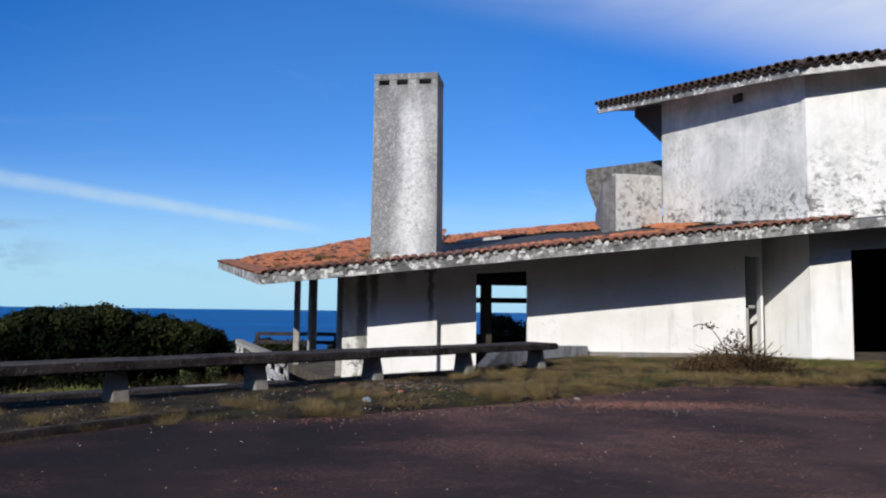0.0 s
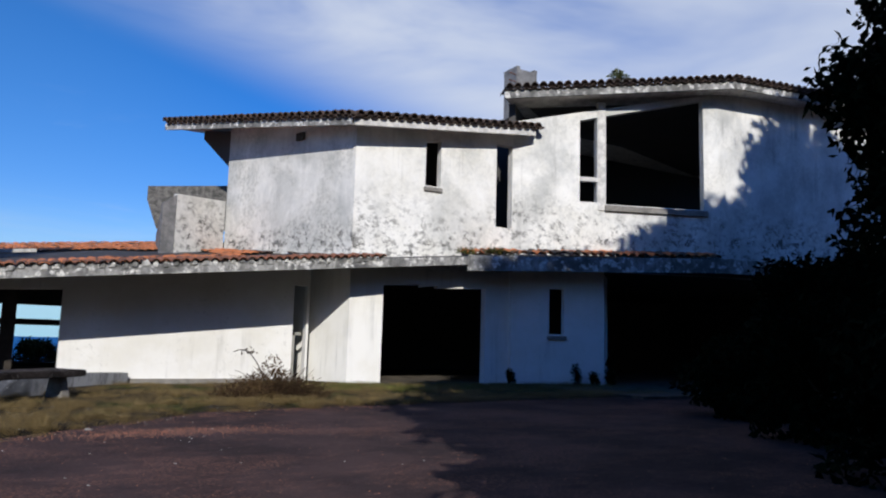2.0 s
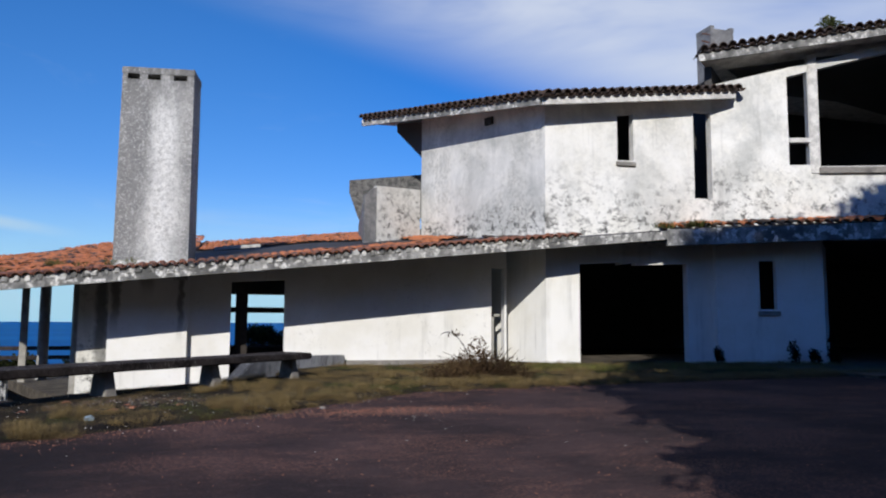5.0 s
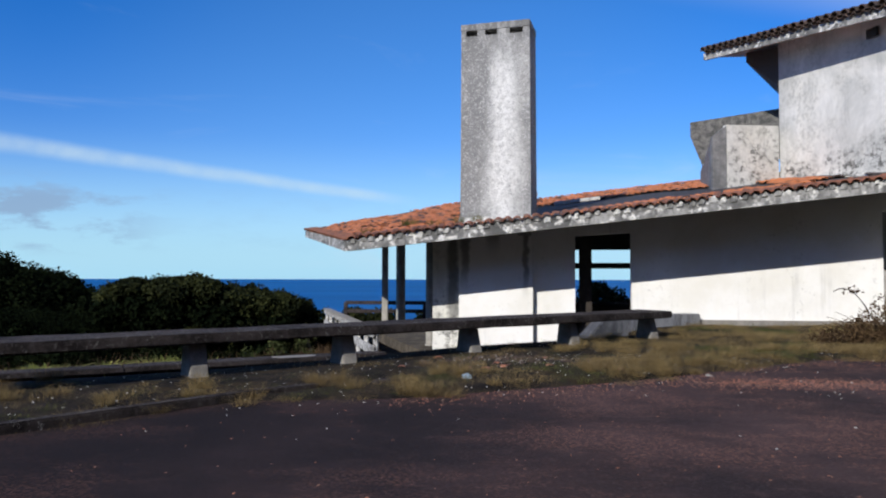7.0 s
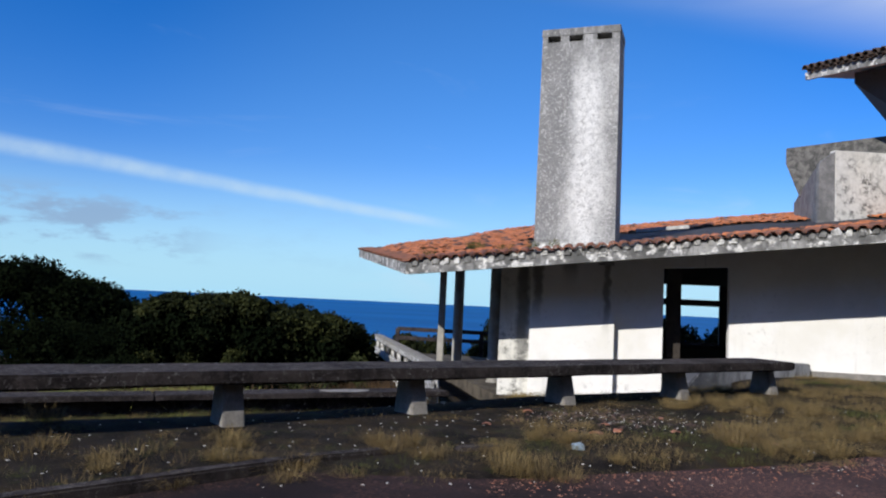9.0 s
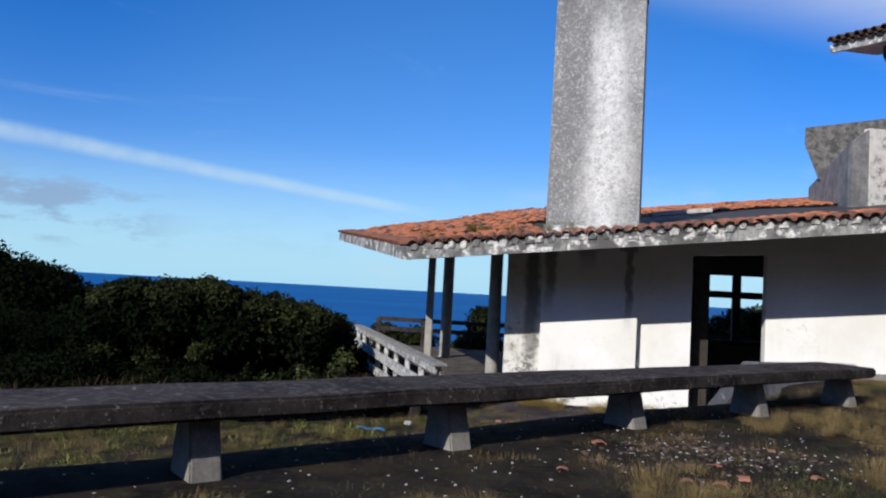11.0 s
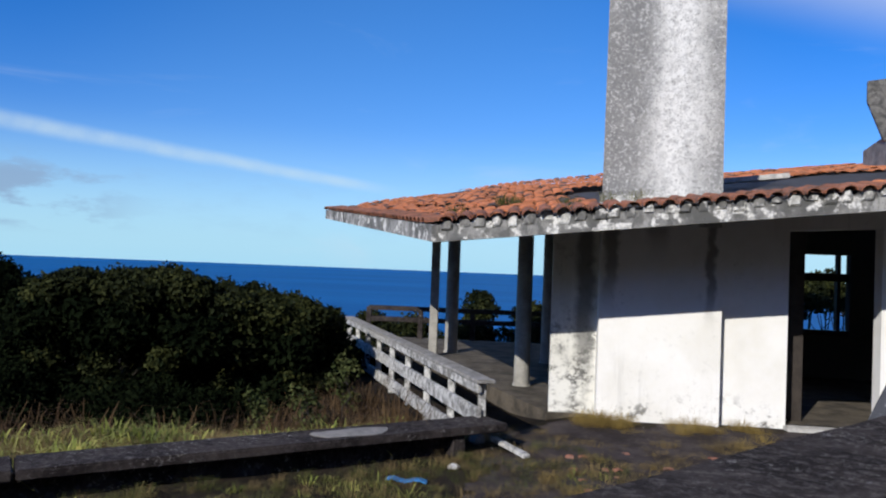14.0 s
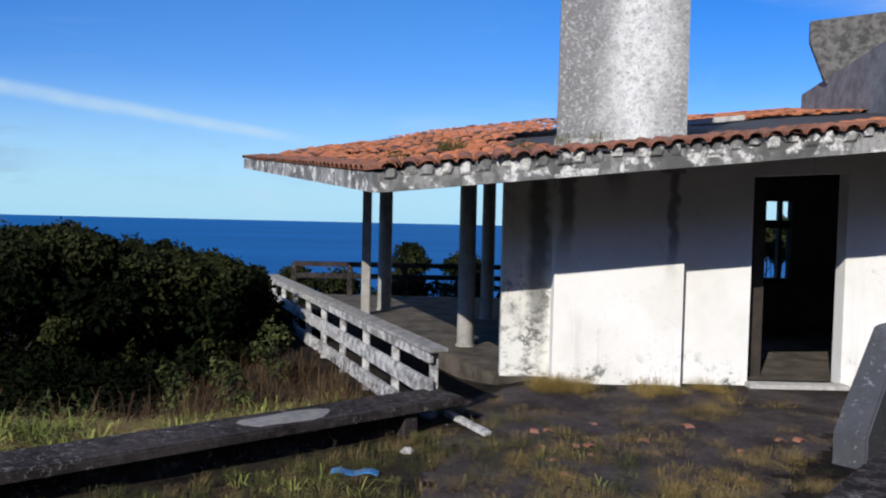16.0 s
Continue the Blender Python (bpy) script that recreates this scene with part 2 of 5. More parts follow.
def wing_material():
    """Blue-grey concrete, darker towards its low end, paler and flecked where it meets the house."""
    m = Mat("blue_grey_concrete", 0.92)
    along = m.ramp(m.math("ADD", m.axis(0), m.math("MULTIPLY", m.noise(2.0, 5, 0.7), 0.8)), 0.5, 2.0)
    c = m.mix(along, (0.062, 0.064, 0.072), (0.36, 0.365, 0.375))
    c = m.mix(m.ramp(m.noise(5.0, 6, 0.72, (1, 1, 0.3)), 0.44, 0.64, 0.0, 0.65), c, (0.05, 0.052, 0.057))
    c = m.mix(m.ramp(m.noise(13.0, 6, 0.78), 0.57, 0.66, 0.0, 0.6), c, (0.34, 0.34, 0.345))
    m.colour(c)
    return m.bump(m.noise(34.0, 6, 0.75), 0.6, 0.012).m


def chimney_material():
    """Grey render: a pale washed band down the middle, dark mottled flanks, white lichen flecks."""
    m = Mat("chimney_render", 0.92)
    wob = m.math("MULTIPLY", m.math("ADD", m.noise(2.2, 5, 0.7, (1, 1, 0.3)), -0.5), 0.8)
    across = m.math("ADD", m.math("ADD", m.axis(0), 1.70), wob)
    c = m.mix(m.ramp(m.noise(1.4, 5, 0.65, (1.4, 1.4, 0.5)), 0.4, 0.62), (0.24, 0.24, 0.235), (0.37, 0.365, 0.35))
    c = m.mix(m.ramp(across, -0.10, -0.7, 0.0, 0.62), c, (0.145, 0.145, 0.145))
    mid = m.ramp(m.math("ABSOLUTE", across, 0.0), 0.05, 0.52, 0.85, 0.0)
    c = m.mix(m.math("MULTIPLY", mid, m.ramp(m.axis(2), 7.9, 6.6, 0.35, 1.0)), c, (0.74, 0.735, 0.71))
    c = m.mix(m.ramp(m.noise(8.0, 7, 0.82), 0.44, 0.64, 0.0, 0.55), c, (0.17, 0.17, 0.17))
    c = m.mix(m.ramp(m.noise(19.0, 6, 0.78), 0.49, 0.64, 0.0, 0.62), c, (0.62, 0.615, 0.595))
    c = m.mix(m.ramp(m.noise(28.0, 5, 0.78), 0.52, 0.64, 0.0, 0.7), c, (0.13, 0.13, 0.128))
    top = m.ramp(m.axis(2), 6.9, 8.1)
    c = m.mix(m.math("MULTIPLY", top, m.ramp(m.noise(4.0, 5, 0.7, (1, 1, 0.25)), 0.38, 0.58, 0.0, 0.8)), c, (0.12, 0.12, 0.115))
    m.colour(c)
    return m.bump(m.noise(30.0, 6, 0.7), 0.5, 0.01).m


def tile_material(name, orange, dark, island):
    m = Mat(name, 0.85)
    r = m.random(island)
    c = m.mix(r, orange, tuple(v * 0.68 for v in orange))
    c = m.mix(m.ramp(m.noise(5.0, 5, 0.7), 0.42, 0.66, 0.0, 0.9), c, dark)
    c = m.mix(m.ramp(m.noise(21.0, 5, 0.7), 0.62, 0.74, 0.0, 0.6), c, (0.5, 0.47, 0.42))
    m.colour(c)
    return m.bump(m.noise(45.0, 4, 0.7), 0.4, 0.006).m


def asphalt_material():
    m = Mat("asphalt_old", 0.95, 0.0, 0.08)
    c = m.mix(m.ramp(m.noise(0.7, 5, 0.6), 0.35, 0.7), (0.028, 0.020, 0.022), (0.068, 0.043, 0.043))
    c = m.mix(m.ramp(m.noise(40.0, 4, 0.8), 0.5, 0.75, 0.0, 0.6), c, (0.13, 0.11, 0.105))
    c = m.mix(m.ramp(m.noise(5.0, 7, 0.8, (0.8, 1.2, 1)), 0.52, 0.66, 0.0, 0.5), c, (0.105, 0.066, 0.062))
    # Colour falls to near black towards negative x.
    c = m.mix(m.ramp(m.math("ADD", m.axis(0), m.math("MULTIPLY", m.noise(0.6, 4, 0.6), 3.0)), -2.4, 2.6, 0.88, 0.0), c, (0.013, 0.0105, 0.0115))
    red = m.math("MULTIPLY", m.ramp(m.noise(0.6, 6, 0.72, (0.7, 1.2, 1)), 0.44, 0.60), m.ramp(m.noise(34.0, 6, 0.85), 0.47, 0.62))
    c = m.mix(m.math("MULTIPLY", red, m.ramp(m.axis(0), -5.0, 3.0, 0.25, 0.75)), c, (0.26, 0.125, 0.090))
    m.colour(c)
    return m.bump(m.noise(70.0, 5, 0.8), 0.6, 0.01).m


def soil_material():
    """Trodden dark earth over old asphalt: purplish grey, mossy and brown patches, pale grit, litter."""
    m = Mat("soil", 0.97, 0.0, 0.08)
    c = m.mix(m.ramp(m.noise(1.1, 6, 0.68), 0.36, 0.62), (0.010, 0.0085, 0.008), (0.034, 0.027, 0.022))
    c = m.mix(m.ramp(m.noise(2.1, 6, 0.7), 0.50, 0.64, 0.0, 0.8), c, (0.050, 0.035, 0.018))
    c = m.mix(m.ramp(m.noise(4.0, 6, 0.75), 0.54, 0.66, 0.0, 0.75), c, (0.040, 0.045, 0.017))
    c = m.mix(m.ramp(m.noise(14.0, 6, 0.8), 0.57, 0.66, 0.0, 0.7), c, (0.090, 0.070, 0.055))
    c = m.mix(m.ramp(m.noise(33.0, 4, 0.8), 0.66, 0.71, 0.0, 0.8), c, (0.25, 0.235, 0.21))
    m.colour(c)
    return m.bump(m.noise(25.0, 6, 0.75), 0.9, 0.04).m


def path_material():
    """Worn purplish asphalt before the house, with moss and dust."""
    m = Mat("worn_paving", 0.95, 0.0, 0.08)
    c = m.mix(m.ramp(m.noise(1.3, 6, 0.7), 0.36, 0.64), (0.026, 0.021, 0.022), (0.070, 0.058, 0.057))
    c = m.mix(m.ramp(m.noise(2.3, 6, 0.72), 0.53, 0.66, 0.0, 0.8), c, (0.075, 0.055, 0.028))
    c = m.mix(m.ramp(m.noise(18.0, 6, 0.8), 0.55, 0.66, 0.0, 0.6), c, (0.15, 0.13, 0.12))
    c = m.mix(m.ramp(m.noise(6.0, 6, 0.75), 0.55, 0.66, 0.0, 0.7), c, (0.020, 0.017, 0.017))
    m.colour(c)
    return m.bump(m.noise(40.0, 6, 0.75), 0.7, 0.015).m


def leaf_material(name, a, b, rough=0.7, spec=0.15):
    m = Mat(name, rough, spec=spec)
    c = m.mix(m.random(True), a, b)
    c = m.mix(m.ramp(m.noise(1.1, 3, 0.6), 0.35, 0.7), c, tuple(v * 0.55 for v in a))
    m.colour(c)
    return m.m


def sea_material():
    m = Mat("sea", 0.6, spec=0.04)
    n = m.noise(0.004, 6, 0.6, (0.5, 1.6, 1))
    c = m.mix(m.ramp(n, 0.35, 0.7), (0.004, 0.085, 0.25), (0.007, 0.11, 0.31))
    m.colour(c)
    return m.bump(m.noise(0.25, 5, 0.7), 0.5, 0.6).m


def plain(name, c, rough=0.7, vary=0.3, scale=8.0, metal=0.0):
    m = Mat(name, rough, metal)
    m.colour(m.mix(m.ramp(m.noise(scale, 5, 0.65), 0.35, 0.7), c, tuple(v * (1 - vary) for v in c)))
    return m.bump(m.noise(scale * 6, 4, 0.7), 0.2, 0.004).m


M_WALL = plaster("white_render", (0.80, 0.79, 0.765), (0.15, 0.145, 0.13), 0.12, (0.05, 0.55), None, ((-2.62, 0.14, 1.5), (-1.16, 0.10, 1.3), (-1.95, 0.22, 2.3)))
M_STRIP = plaster("stained_render", (0.70, 0.69, 0.645), (0.12, 0.118, 0.11), 0.75, (0.9, 2.0), None, ((-2.95, 0.2, 0.3),), 0.5, 3.2)
M_WALL_UP = plaster("mouldy_render", (0.81, 0.80, 0.765), (0.08, 0.08, 0.076), 0.25, (4.7, 6.5), 4.2, (), 0.6)
M_WALL_TOWER = plaster("blackened_render", (0.80, 0.79, 0.755), (0.07, 0.07, 0.067), 0.5, (5.3, 7.1), 4.2, (), 0.78, 8.0)
M_WALL_WEST = plaster("grey_veiled_render", (0.76, 0.75, 0.715), (0.09, 0.09, 0.085), 0.22, (4.9, 5.7), 4.2, (), 0.9)
# The shade of unlit rooms is put into this render's colour.
M_WALL_IN_SHADE = plaster("render_in_shade", (0.075, 0.072, 0.070), (0.035, 0.035, 0.035), 0.6)
M_FASCIA = blotched("lichen_fascia", (0.34, 0.335, 0.32), (0.105, 0.105, 0.10), (0.70, 0.69, 0.655))
M_FASCIA_WHITE = concrete("white_fascia", (0.74, 0.72, 0.68), (0.42, 0.41, 0.39), 1.6, 1.2)
M_CHIMNEY = chimney_material()
M_BENCH = lichen("lichen_concrete")
M_SUPPORT = concrete("bare_concrete", (0.30, 0.28, 0.255), (0.17, 0.16, 0.145), 2.0)
M_RAIL = concrete("pale_concrete", (0.62, 0.61, 0.58), (0.17, 0.165, 0.155), 3.2, 1.6, (0.76, 0.75, 0.72))
M_RAIL_TOP = concrete("grey_coping", (0.36, 0.345, 0.32), (0.19, 0.18, 0.165), 3.0, 1.3)
M_COL = concrete("column_concrete", (0.40, 0.38, 0.34), (0.25, 0.24, 0.215), 1.6)
M_BALC = concrete("balcony_concrete", (0.25, 0.25, 0.25), (0.14, 0.14, 0.142), 1.2, 1.4)
M_FIN = concrete("fin_concrete", (0.17, 0.165, 0.155), (0.06, 0.06, 0.058), 2.6, 1.5, (0.33, 0.32, 0.30))
M_PARAPET = plaster("parapet_render", (0.66, 0.655, 0.63), (0.09, 0.09, 0.085), 0.9, (5.2, 6.9), 4.2, (), 0.7, 5.0)
M_PAVE = concrete("terrace_concrete", (0.125, 0.104, 0.078), (0.040, 0.034, 0.026), 0.9, 1.3)
M_WING = wing_material()
M_TILE = tile_material("roof_tile", (0.68, 0.225, 0.082), (0.30, 0.125, 0.062), True)
M_TILE_EDGE = tile_material("eave_tile", (0.32, 0.125, 0.070), (0.075, 0.055, 0.045), False)
M_TILE_DARK = tile_material("dark_tile", (0.105, 0.070, 0.055), (0.045, 0.042, 0.040), True)
M_TILE_DARK_EDGE = tile_material("dark_eave_tile", (0.105, 0.070, 0.055), (0.045, 0.042, 0.040), False)
M_FELT = plain("roof_felt", (0.050, 0.048, 0.052), 0.8, 0.4, 3.0)
M_MORTAR = concrete("mortar", (0.74, 0.73, 0.69), (0.24, 0.24, 0.225), 4.0, 1.4)
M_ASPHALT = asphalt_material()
M_SOIL = soil_material()
M_PATH = path_material()
M_SEA = sea_material()
M_WOOD = plain("dark_wood", (0.045, 0.036, 0.030), 0.75, 0.5, 6.0)
M_FRAME = plain("grey_frame", (0.32, 0.31, 0.28), 0.7, 0.4, 6.0)
M_TRUNK = plain("bark", (0.036, 0.030, 0.024), 0.95, 0.5, 9.0)
M_LEAF = leaf_material("shrub_leaf", (0.009, 0.014, 0.004), (0.046, 0.050, 0.014), 0.75, 0.08)
# Leaf colour held near black to stand in for deep shade.
M_LEAF_SHADE = leaf_material("shade_black_leaf", (0.004, 0.007, 0.003), (0.009, 0.013, 0.005), 0.95, 0.02)
M_GRASS = leaf_material("green_grass", (0.070, 0.088, 0.020), (0.17, 0.145, 0.05), 0.7)
M_LUSH = leaf_material("lush_grass", (0.165, 0.205, 0.04), (0.34, 0.31, 0.09), 0.7)
M_STRAW = leaf_material("dry_grass", (0.26, 0.19, 0.082), (0.13, 0.090, 0.040), 0.8)
M_TUSSOCK = leaf_material("tussock_grass", (0.27, 0.19, 0.085), (0.10, 0.078, 0.030), 0.8)
M_BRACKEN = leaf_material("bracken", (0.062, 0.036, 0.018), (0.125, 0.080, 0.036), 0.85)
M_OCHRE = leaf_material("ochre_grass", (0.36, 0.25, 0.075), (0.20, 0.15, 0.05), 0.8)
M_SPRIG = leaf_material("sprig_leaf", (0.045, 0.062, 0.018), (0.10, 0.10, 0.035), 0.75, 0.1)
M_RUBBLE = tile_material("tile_rubble", (0.34, 0.14, 0.085), (0.15, 0.10, 0.085), True)
M_STONE = tile_material("dark_rubble", (0.115, 0.070, 0.058), (0.045, 0.038, 0.037), True)
M_PALE = concrete("pale_rubble", (0.62, 0.60, 0.56), (0.35, 0.34, 0.32), 4.0)
M_BLUE = plain("blue_plastic", (0.06, 0.25, 0.55), 0.4, 0.3, 9.0)
M_WRAP = plain("pale_blue_plastic", (0.26, 0.33, 0.37), 0.35, 0.7, 22.0)
M_RUST = plain("rust", (0.16, 0.07, 0.045), 0.85, 0.5, 12.0)

# ---- mesh helpers ----
def part(name, bm, material, parent=None, label=""):
    me = bpy.data.meshes.new(name)
    bmesh.ops.recalc_face_normals(bm, faces=bm.faces)
    bm.to_mesh(me)
    bm.free()
    me.materials.append(material)
    ob = new(name, me)
    ob.parent = parent
    if label:
        ob["label"] = label
    return ob


def thing(name, at, label, category, group="", kind=""):
    e = new(name)
    e.empty_display_size = 0.2
    e.location = at
    bpy.context.view_layer.update()
    return tagged(e, label, category, group, kind)


def under(ob, parent):
    """Hang a part, built in world places, under a thing that stands elsewhere."""
    ob.parent = parent
    ob.matrix_parent_inverse = parent.matrix_world.inverted()
    return ob


def wpart(name, bm, material, parent, label=""):
    return under(part(name, bm, material, None, label), parent)


def hexa(bm, low, high):
    """A block between two quads of corners."""
    a = [bm.verts.new(p) for p in low]
    b = [bm.verts.new(p) for p in high]
    n = len(a)
    bm.faces.new(a[::-1])
    bm.faces.new(b)
    for k in range(n):
        bm.faces.new((a[k], a[(k + 1) % n], b[(k + 1) % n], b[k]))


def box(bm, x0, x1, y0, y1, z0, z1):
    hexa(bm, [(x0, y0, z0), (x1, y0, z0), (x1, y1, z0), (x0, y1, z0)], [(x0, y0, z1), (x1, y0, z1), (x1, y1, z1), (x0, y1, z1)])


def beam(bm, a, b, wide, high, up=(0, 0, 1)):
    """A straight bar of rectangular section from a to b, centred on the line."""
    a, b = Vector(a), Vector(b)
    d = (b - a).normalized()
    side = d.cross(Vector(up)).normalized() * wide / 2
    top = side.cross(d).normalized() * high / 2
    hexa(bm, [a - side - top, a + side - top, a + side + top, a - side + top], [b - side - top, b + side - top, b + side + top, b - side + top])


def tube(bm, a, b, r0, r1, n=12, caps=True):
    a, b = Vector(a), Vector(b)
    d = (b - a).normalized()
    s = d.cross(Vector((0, 0, 1)) if abs(d.z) < 0.9 else Vector((1, 0, 0))).normalized()
    t = d.cross(s)
    ra = [bm.verts.new(a + (s * math.cos(q) + t * math.sin(q)) * r0) for q in (2 * math.pi * k / n for k in range(n))]
    rb = [bm.verts.new(b + (s * math.cos(q) + t * math.sin(q)) * r1) for q in (2 * math.pi * k / n for k in range(n))]
    for k in range(n):
        bm.faces.new((ra[k], ra[(k + 1) % n], rb[(k + 1) % n], rb[k]))
    if caps:
        bm.faces.new(ra[::-1])
        bm.faces.new(rb)


def soften(bm, size=0.02):
    bmesh.ops.bevel(bm, geom=bm.edges[:], offset=size, segments=2, affect="EDGES", clamp_overlap=True)


def wall_mesh(p0, p1, base, top, thick, openings=()):
    """A wall whose outer face runs from p0 to p1 and whose body lies to the left of that line; base and top: heights at both ends;
    openings: (u0, u1, z0, z1) along the wall."""
    bm = bmesh.new()
    a, b = Vector((*p0, 0)), Vector((*p1, 0))
    length = (b - a).length
    d = (b - a) / length
    n = Vector((-d.y, d.x, 0)) * thick
    cuts = sorted({0.0, length, *[o[0] for o in openings], *[o[1] for o in openings]})

    def level(pair, u):
        return pair[0] + (pair[1] - pair[0]) * u / length

    def piece(u0, u1, lo0, lo1, hi0, hi1):
        q0, q1 = a + d * u0, a + d * u1
        z = Vector((0, 0, 1))
        hexa(bm, [q0 + z * lo0, q1 + z * lo1, q1 + n + z * lo1, q0 + n + z * lo0], [q0 + z * hi0, q1 + z * hi1, q1 + n + z * hi1, q0 + n + z * hi0])

    for u0, u1 in zip(cuts, cuts[1:]):
        mid = (u0 + u1) / 2
        holes = sorted([o for o in openings if o[0] < mid < o[1]], key=lambda o: o[2])
        lo = (level(base, u0), level(base, u1))
        for o in holes:
            z0 = o[2]
            z1 = o[3] if isinstance(o[3], tuple) else (o[3], o[3])
            if z0 > max(lo) + 0.01:
                piece(u0, u1, lo[0], lo[1], z0, z0)
            lo = z1
        piece(u0, u1, lo[0], lo[1], level(top, u0), level(top, u1))
    return bm


def structure(name, bm, material, label):
    return tagged(part(name, bm, material), label, name.split("_")[0], kind="structure")


# ---- ground ----
BENCH_DIR = Vector((0.695, 0.719, 0)).normalized()
BENCH_N = Vector((-BENCH_DIR.y, BENCH_DIR.x, 0))
BENCH_O = Vector((-3.13, 10.56, 0))


def off_bench(x, y):
    return (Vector((x, y, 0)) - BENCH_O).dot(BENCH_N)


def along_bench(x, y):
    return (Vector((x, y, 0)) - BENCH_O).dot(BENCH_DIR)


def smooth(a, b, v):
    v = min(1.0, max(0.0, (v - a) / (b - a)))
    return v * v * (3 - 2 * v)


EDGE = [(-14.0, -6.0), (-4.75, 6.15), (-3.45, 8.0), (-2.1, 8.35), (0.2, 9.85), (3.1, 12.4), (6.3, 12.9), (15.5, 13.9), (30.0, 14.2)]


def inside_drive(x, y):
    """How far the place lies on the asphalt's side of the verge's edge."""
    best = 1e9
    for (x0, y0), (x1, y1) in zip(EDGE, EDGE[1:]):
        d = Vector((x1 - x0, y1 - y0))
        u = min(1.0, max(0.0, ((x - x0) * d.x + (y - y0) * d.y) / d.length_squared))
        q = Vector((x - x0 - d.x * u, y - y0 - d.y * u))
        side = d.x * (y - y0) - d.y * (x - x0)
        if q.length < abs(best):
            best = q.length if side < 0 else -q.length
    return best


def ground_z(x, y):
    d = off_bench(x, y)
    s = along_bench(x, y)
    z = 0.84
    q = smooth(7.2, 7.7, s)
    fall = smooth(0.72, 1.5, d) * (1 - q) + smooth(1.62, 1.85, d) * q
    if (y > 19.35 and x < 7.6) or y > 30:
        fall = 1.0
    z -= 0.88 * fall
    if fall > 0.99:
        left = (x + 4.4) * -0.924 + (y - 17.2) * -0.382
        z -= 1.1 * smooth(0.0, 5.0, left) * smooth(16.0, 19.0, y) + 0.25 * smooth(17.0, 19.5, y) * smooth(-3.0, -4.2, x)
        z -= 0.4 * smooth(-10.5, -14.5, x)
        z -= 0.25 * smooth(29, 32, y)
    z -= 0.28 * min(max(0.0, y - 32.5), 60.0) * smooth(-14.0, -9.5, x)
    if 19.5 < y < 31 and -3.3 < x < 7.6:
        z = -0.4
    m = inside_drive(x, y)
    z -= 0.07 * smooth(-0.15, 0.15, m)
    z += 0.05 * (noise.noise((x * 0.35, y * 0.35, 2.0))) * smooth(0.3, -0.6, m)
    # Unseen rise behind the camera, added to cut sky light on the house.
    z += 0.34 * max(0.0, -14 - y) * smooth(-14, -40, y) * (1 - smooth(90, 200, -y)) + 30 * smooth(90, 200, -y)
    r = math.hypot(x, y - 12)
    far = smooth(36, 60, r)
    if y > -10 and (x < 60 or y > 60):
        z -= far * (0.2 * (r - 36)) * smooth(-10, 15, y)
    return z


def spread(lo, hi, fine, far):
    out, v, step = [], lo, fine
    while v < hi:
        out.append(v)
        v += fine
    out.append(hi)
    v, step = hi, fine
    while v < far:
        step *= 1.35
        v += step
        out.append(v)
    v, step = lo, fine
    while v > -far:
        step *= 1.35
        v -= step
        out.insert(0, v)
    return out


xs, ys = spread(-16, 14, 0.2, 3200), spread(3, 31, 0.2, 3200)
verts = [(x, y, ground_z(x, y)) for y in ys for x in xs]
nx = len(xs)
faces = [(j * nx + i, j * nx + i + 1, (j + 1) * nx + i + 1, (j + 1) * nx + i) for j in range(len(ys) - 1) for i in range(nx - 1)]
me = bpy.data.meshes.new("ground")
me.from_pydata(verts, [], faces)
me.materials.append(M_SOIL)
for p in me.polygons:
    p.use_smooth = True
tagged(new("ground", me), "dark bare soil with pale grit and dry grass", "ground", kind="structure")

bm = bmesh.new()
outer = [(30.0, -30.0), (-30.0, -30.0), (-30.0, -6.0)]
ring = EDGE + outer
vs = [bm.verts.new((x, y, 0.80)) for x, y in ring]
lo = [bm.verts.new((x, y, 0.60)) for x, y in ring]
bm.faces.new(vs[::-1])
for k in range(len(vs)):
    bm.faces.new((vs[k], vs[(k + 1) % len(vs)], lo[(k + 1) % len(vs)], lo[k]))
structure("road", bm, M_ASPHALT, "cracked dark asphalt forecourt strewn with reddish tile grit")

bm = bmesh.new()
box(bm, -4900, 4900, 75, 4900, -26, -25)
tagged(part("water", bm, M_SEA), "deep blue open sea reaching the horizon", "sea", kind="structure")

# worn paving between the benches and the doorway, ragged at its edges
bm = bmesh.new()
grid = {}
STEP = 0.12
for i in range(-38, 16):
    for j in range(112, 160):
        x, y = (i + 0.5) * STEP, (j + 0.5) * STEP
        edge = min(x + 3.9 + 0.35 * (18.9 - y) * 0.4, 19.1 - y, y - 14.6 - 0.9 * max(0.0, x + 0.6), 1.9 - x, off_bench(x, y) - 1.95)
        if edge + 0.55 * noise.noise((x * 1.1, y * 1.1, 6.0)) + 0.2 * noise.noise((x * 4, y * 4, 2.0)) > 0.1:
            quad = []
            for di, dj in ((0, 0), (1, 0), (1, 1), (0, 1)):
                q = (i + di, j + dj)
                if q not in grid:
                    px, py = q[0] * STEP + 0.035 * noise.noise((q[0], q[1], 0.5)), q[1] * STEP + 0.035 * noise.noise((q[0], q[1], 9.5))
                    grid[q] = bm.verts.new((px, py, ground_z(px, py) + 0.012))
                quad.append(grid[q])
            bm.faces.new(quad)
structure("pavement", bm, M_PATH, "worn purplish paving with mossy ragged edges before the door")

# low kerb along the verge
bm = bmesh.new()
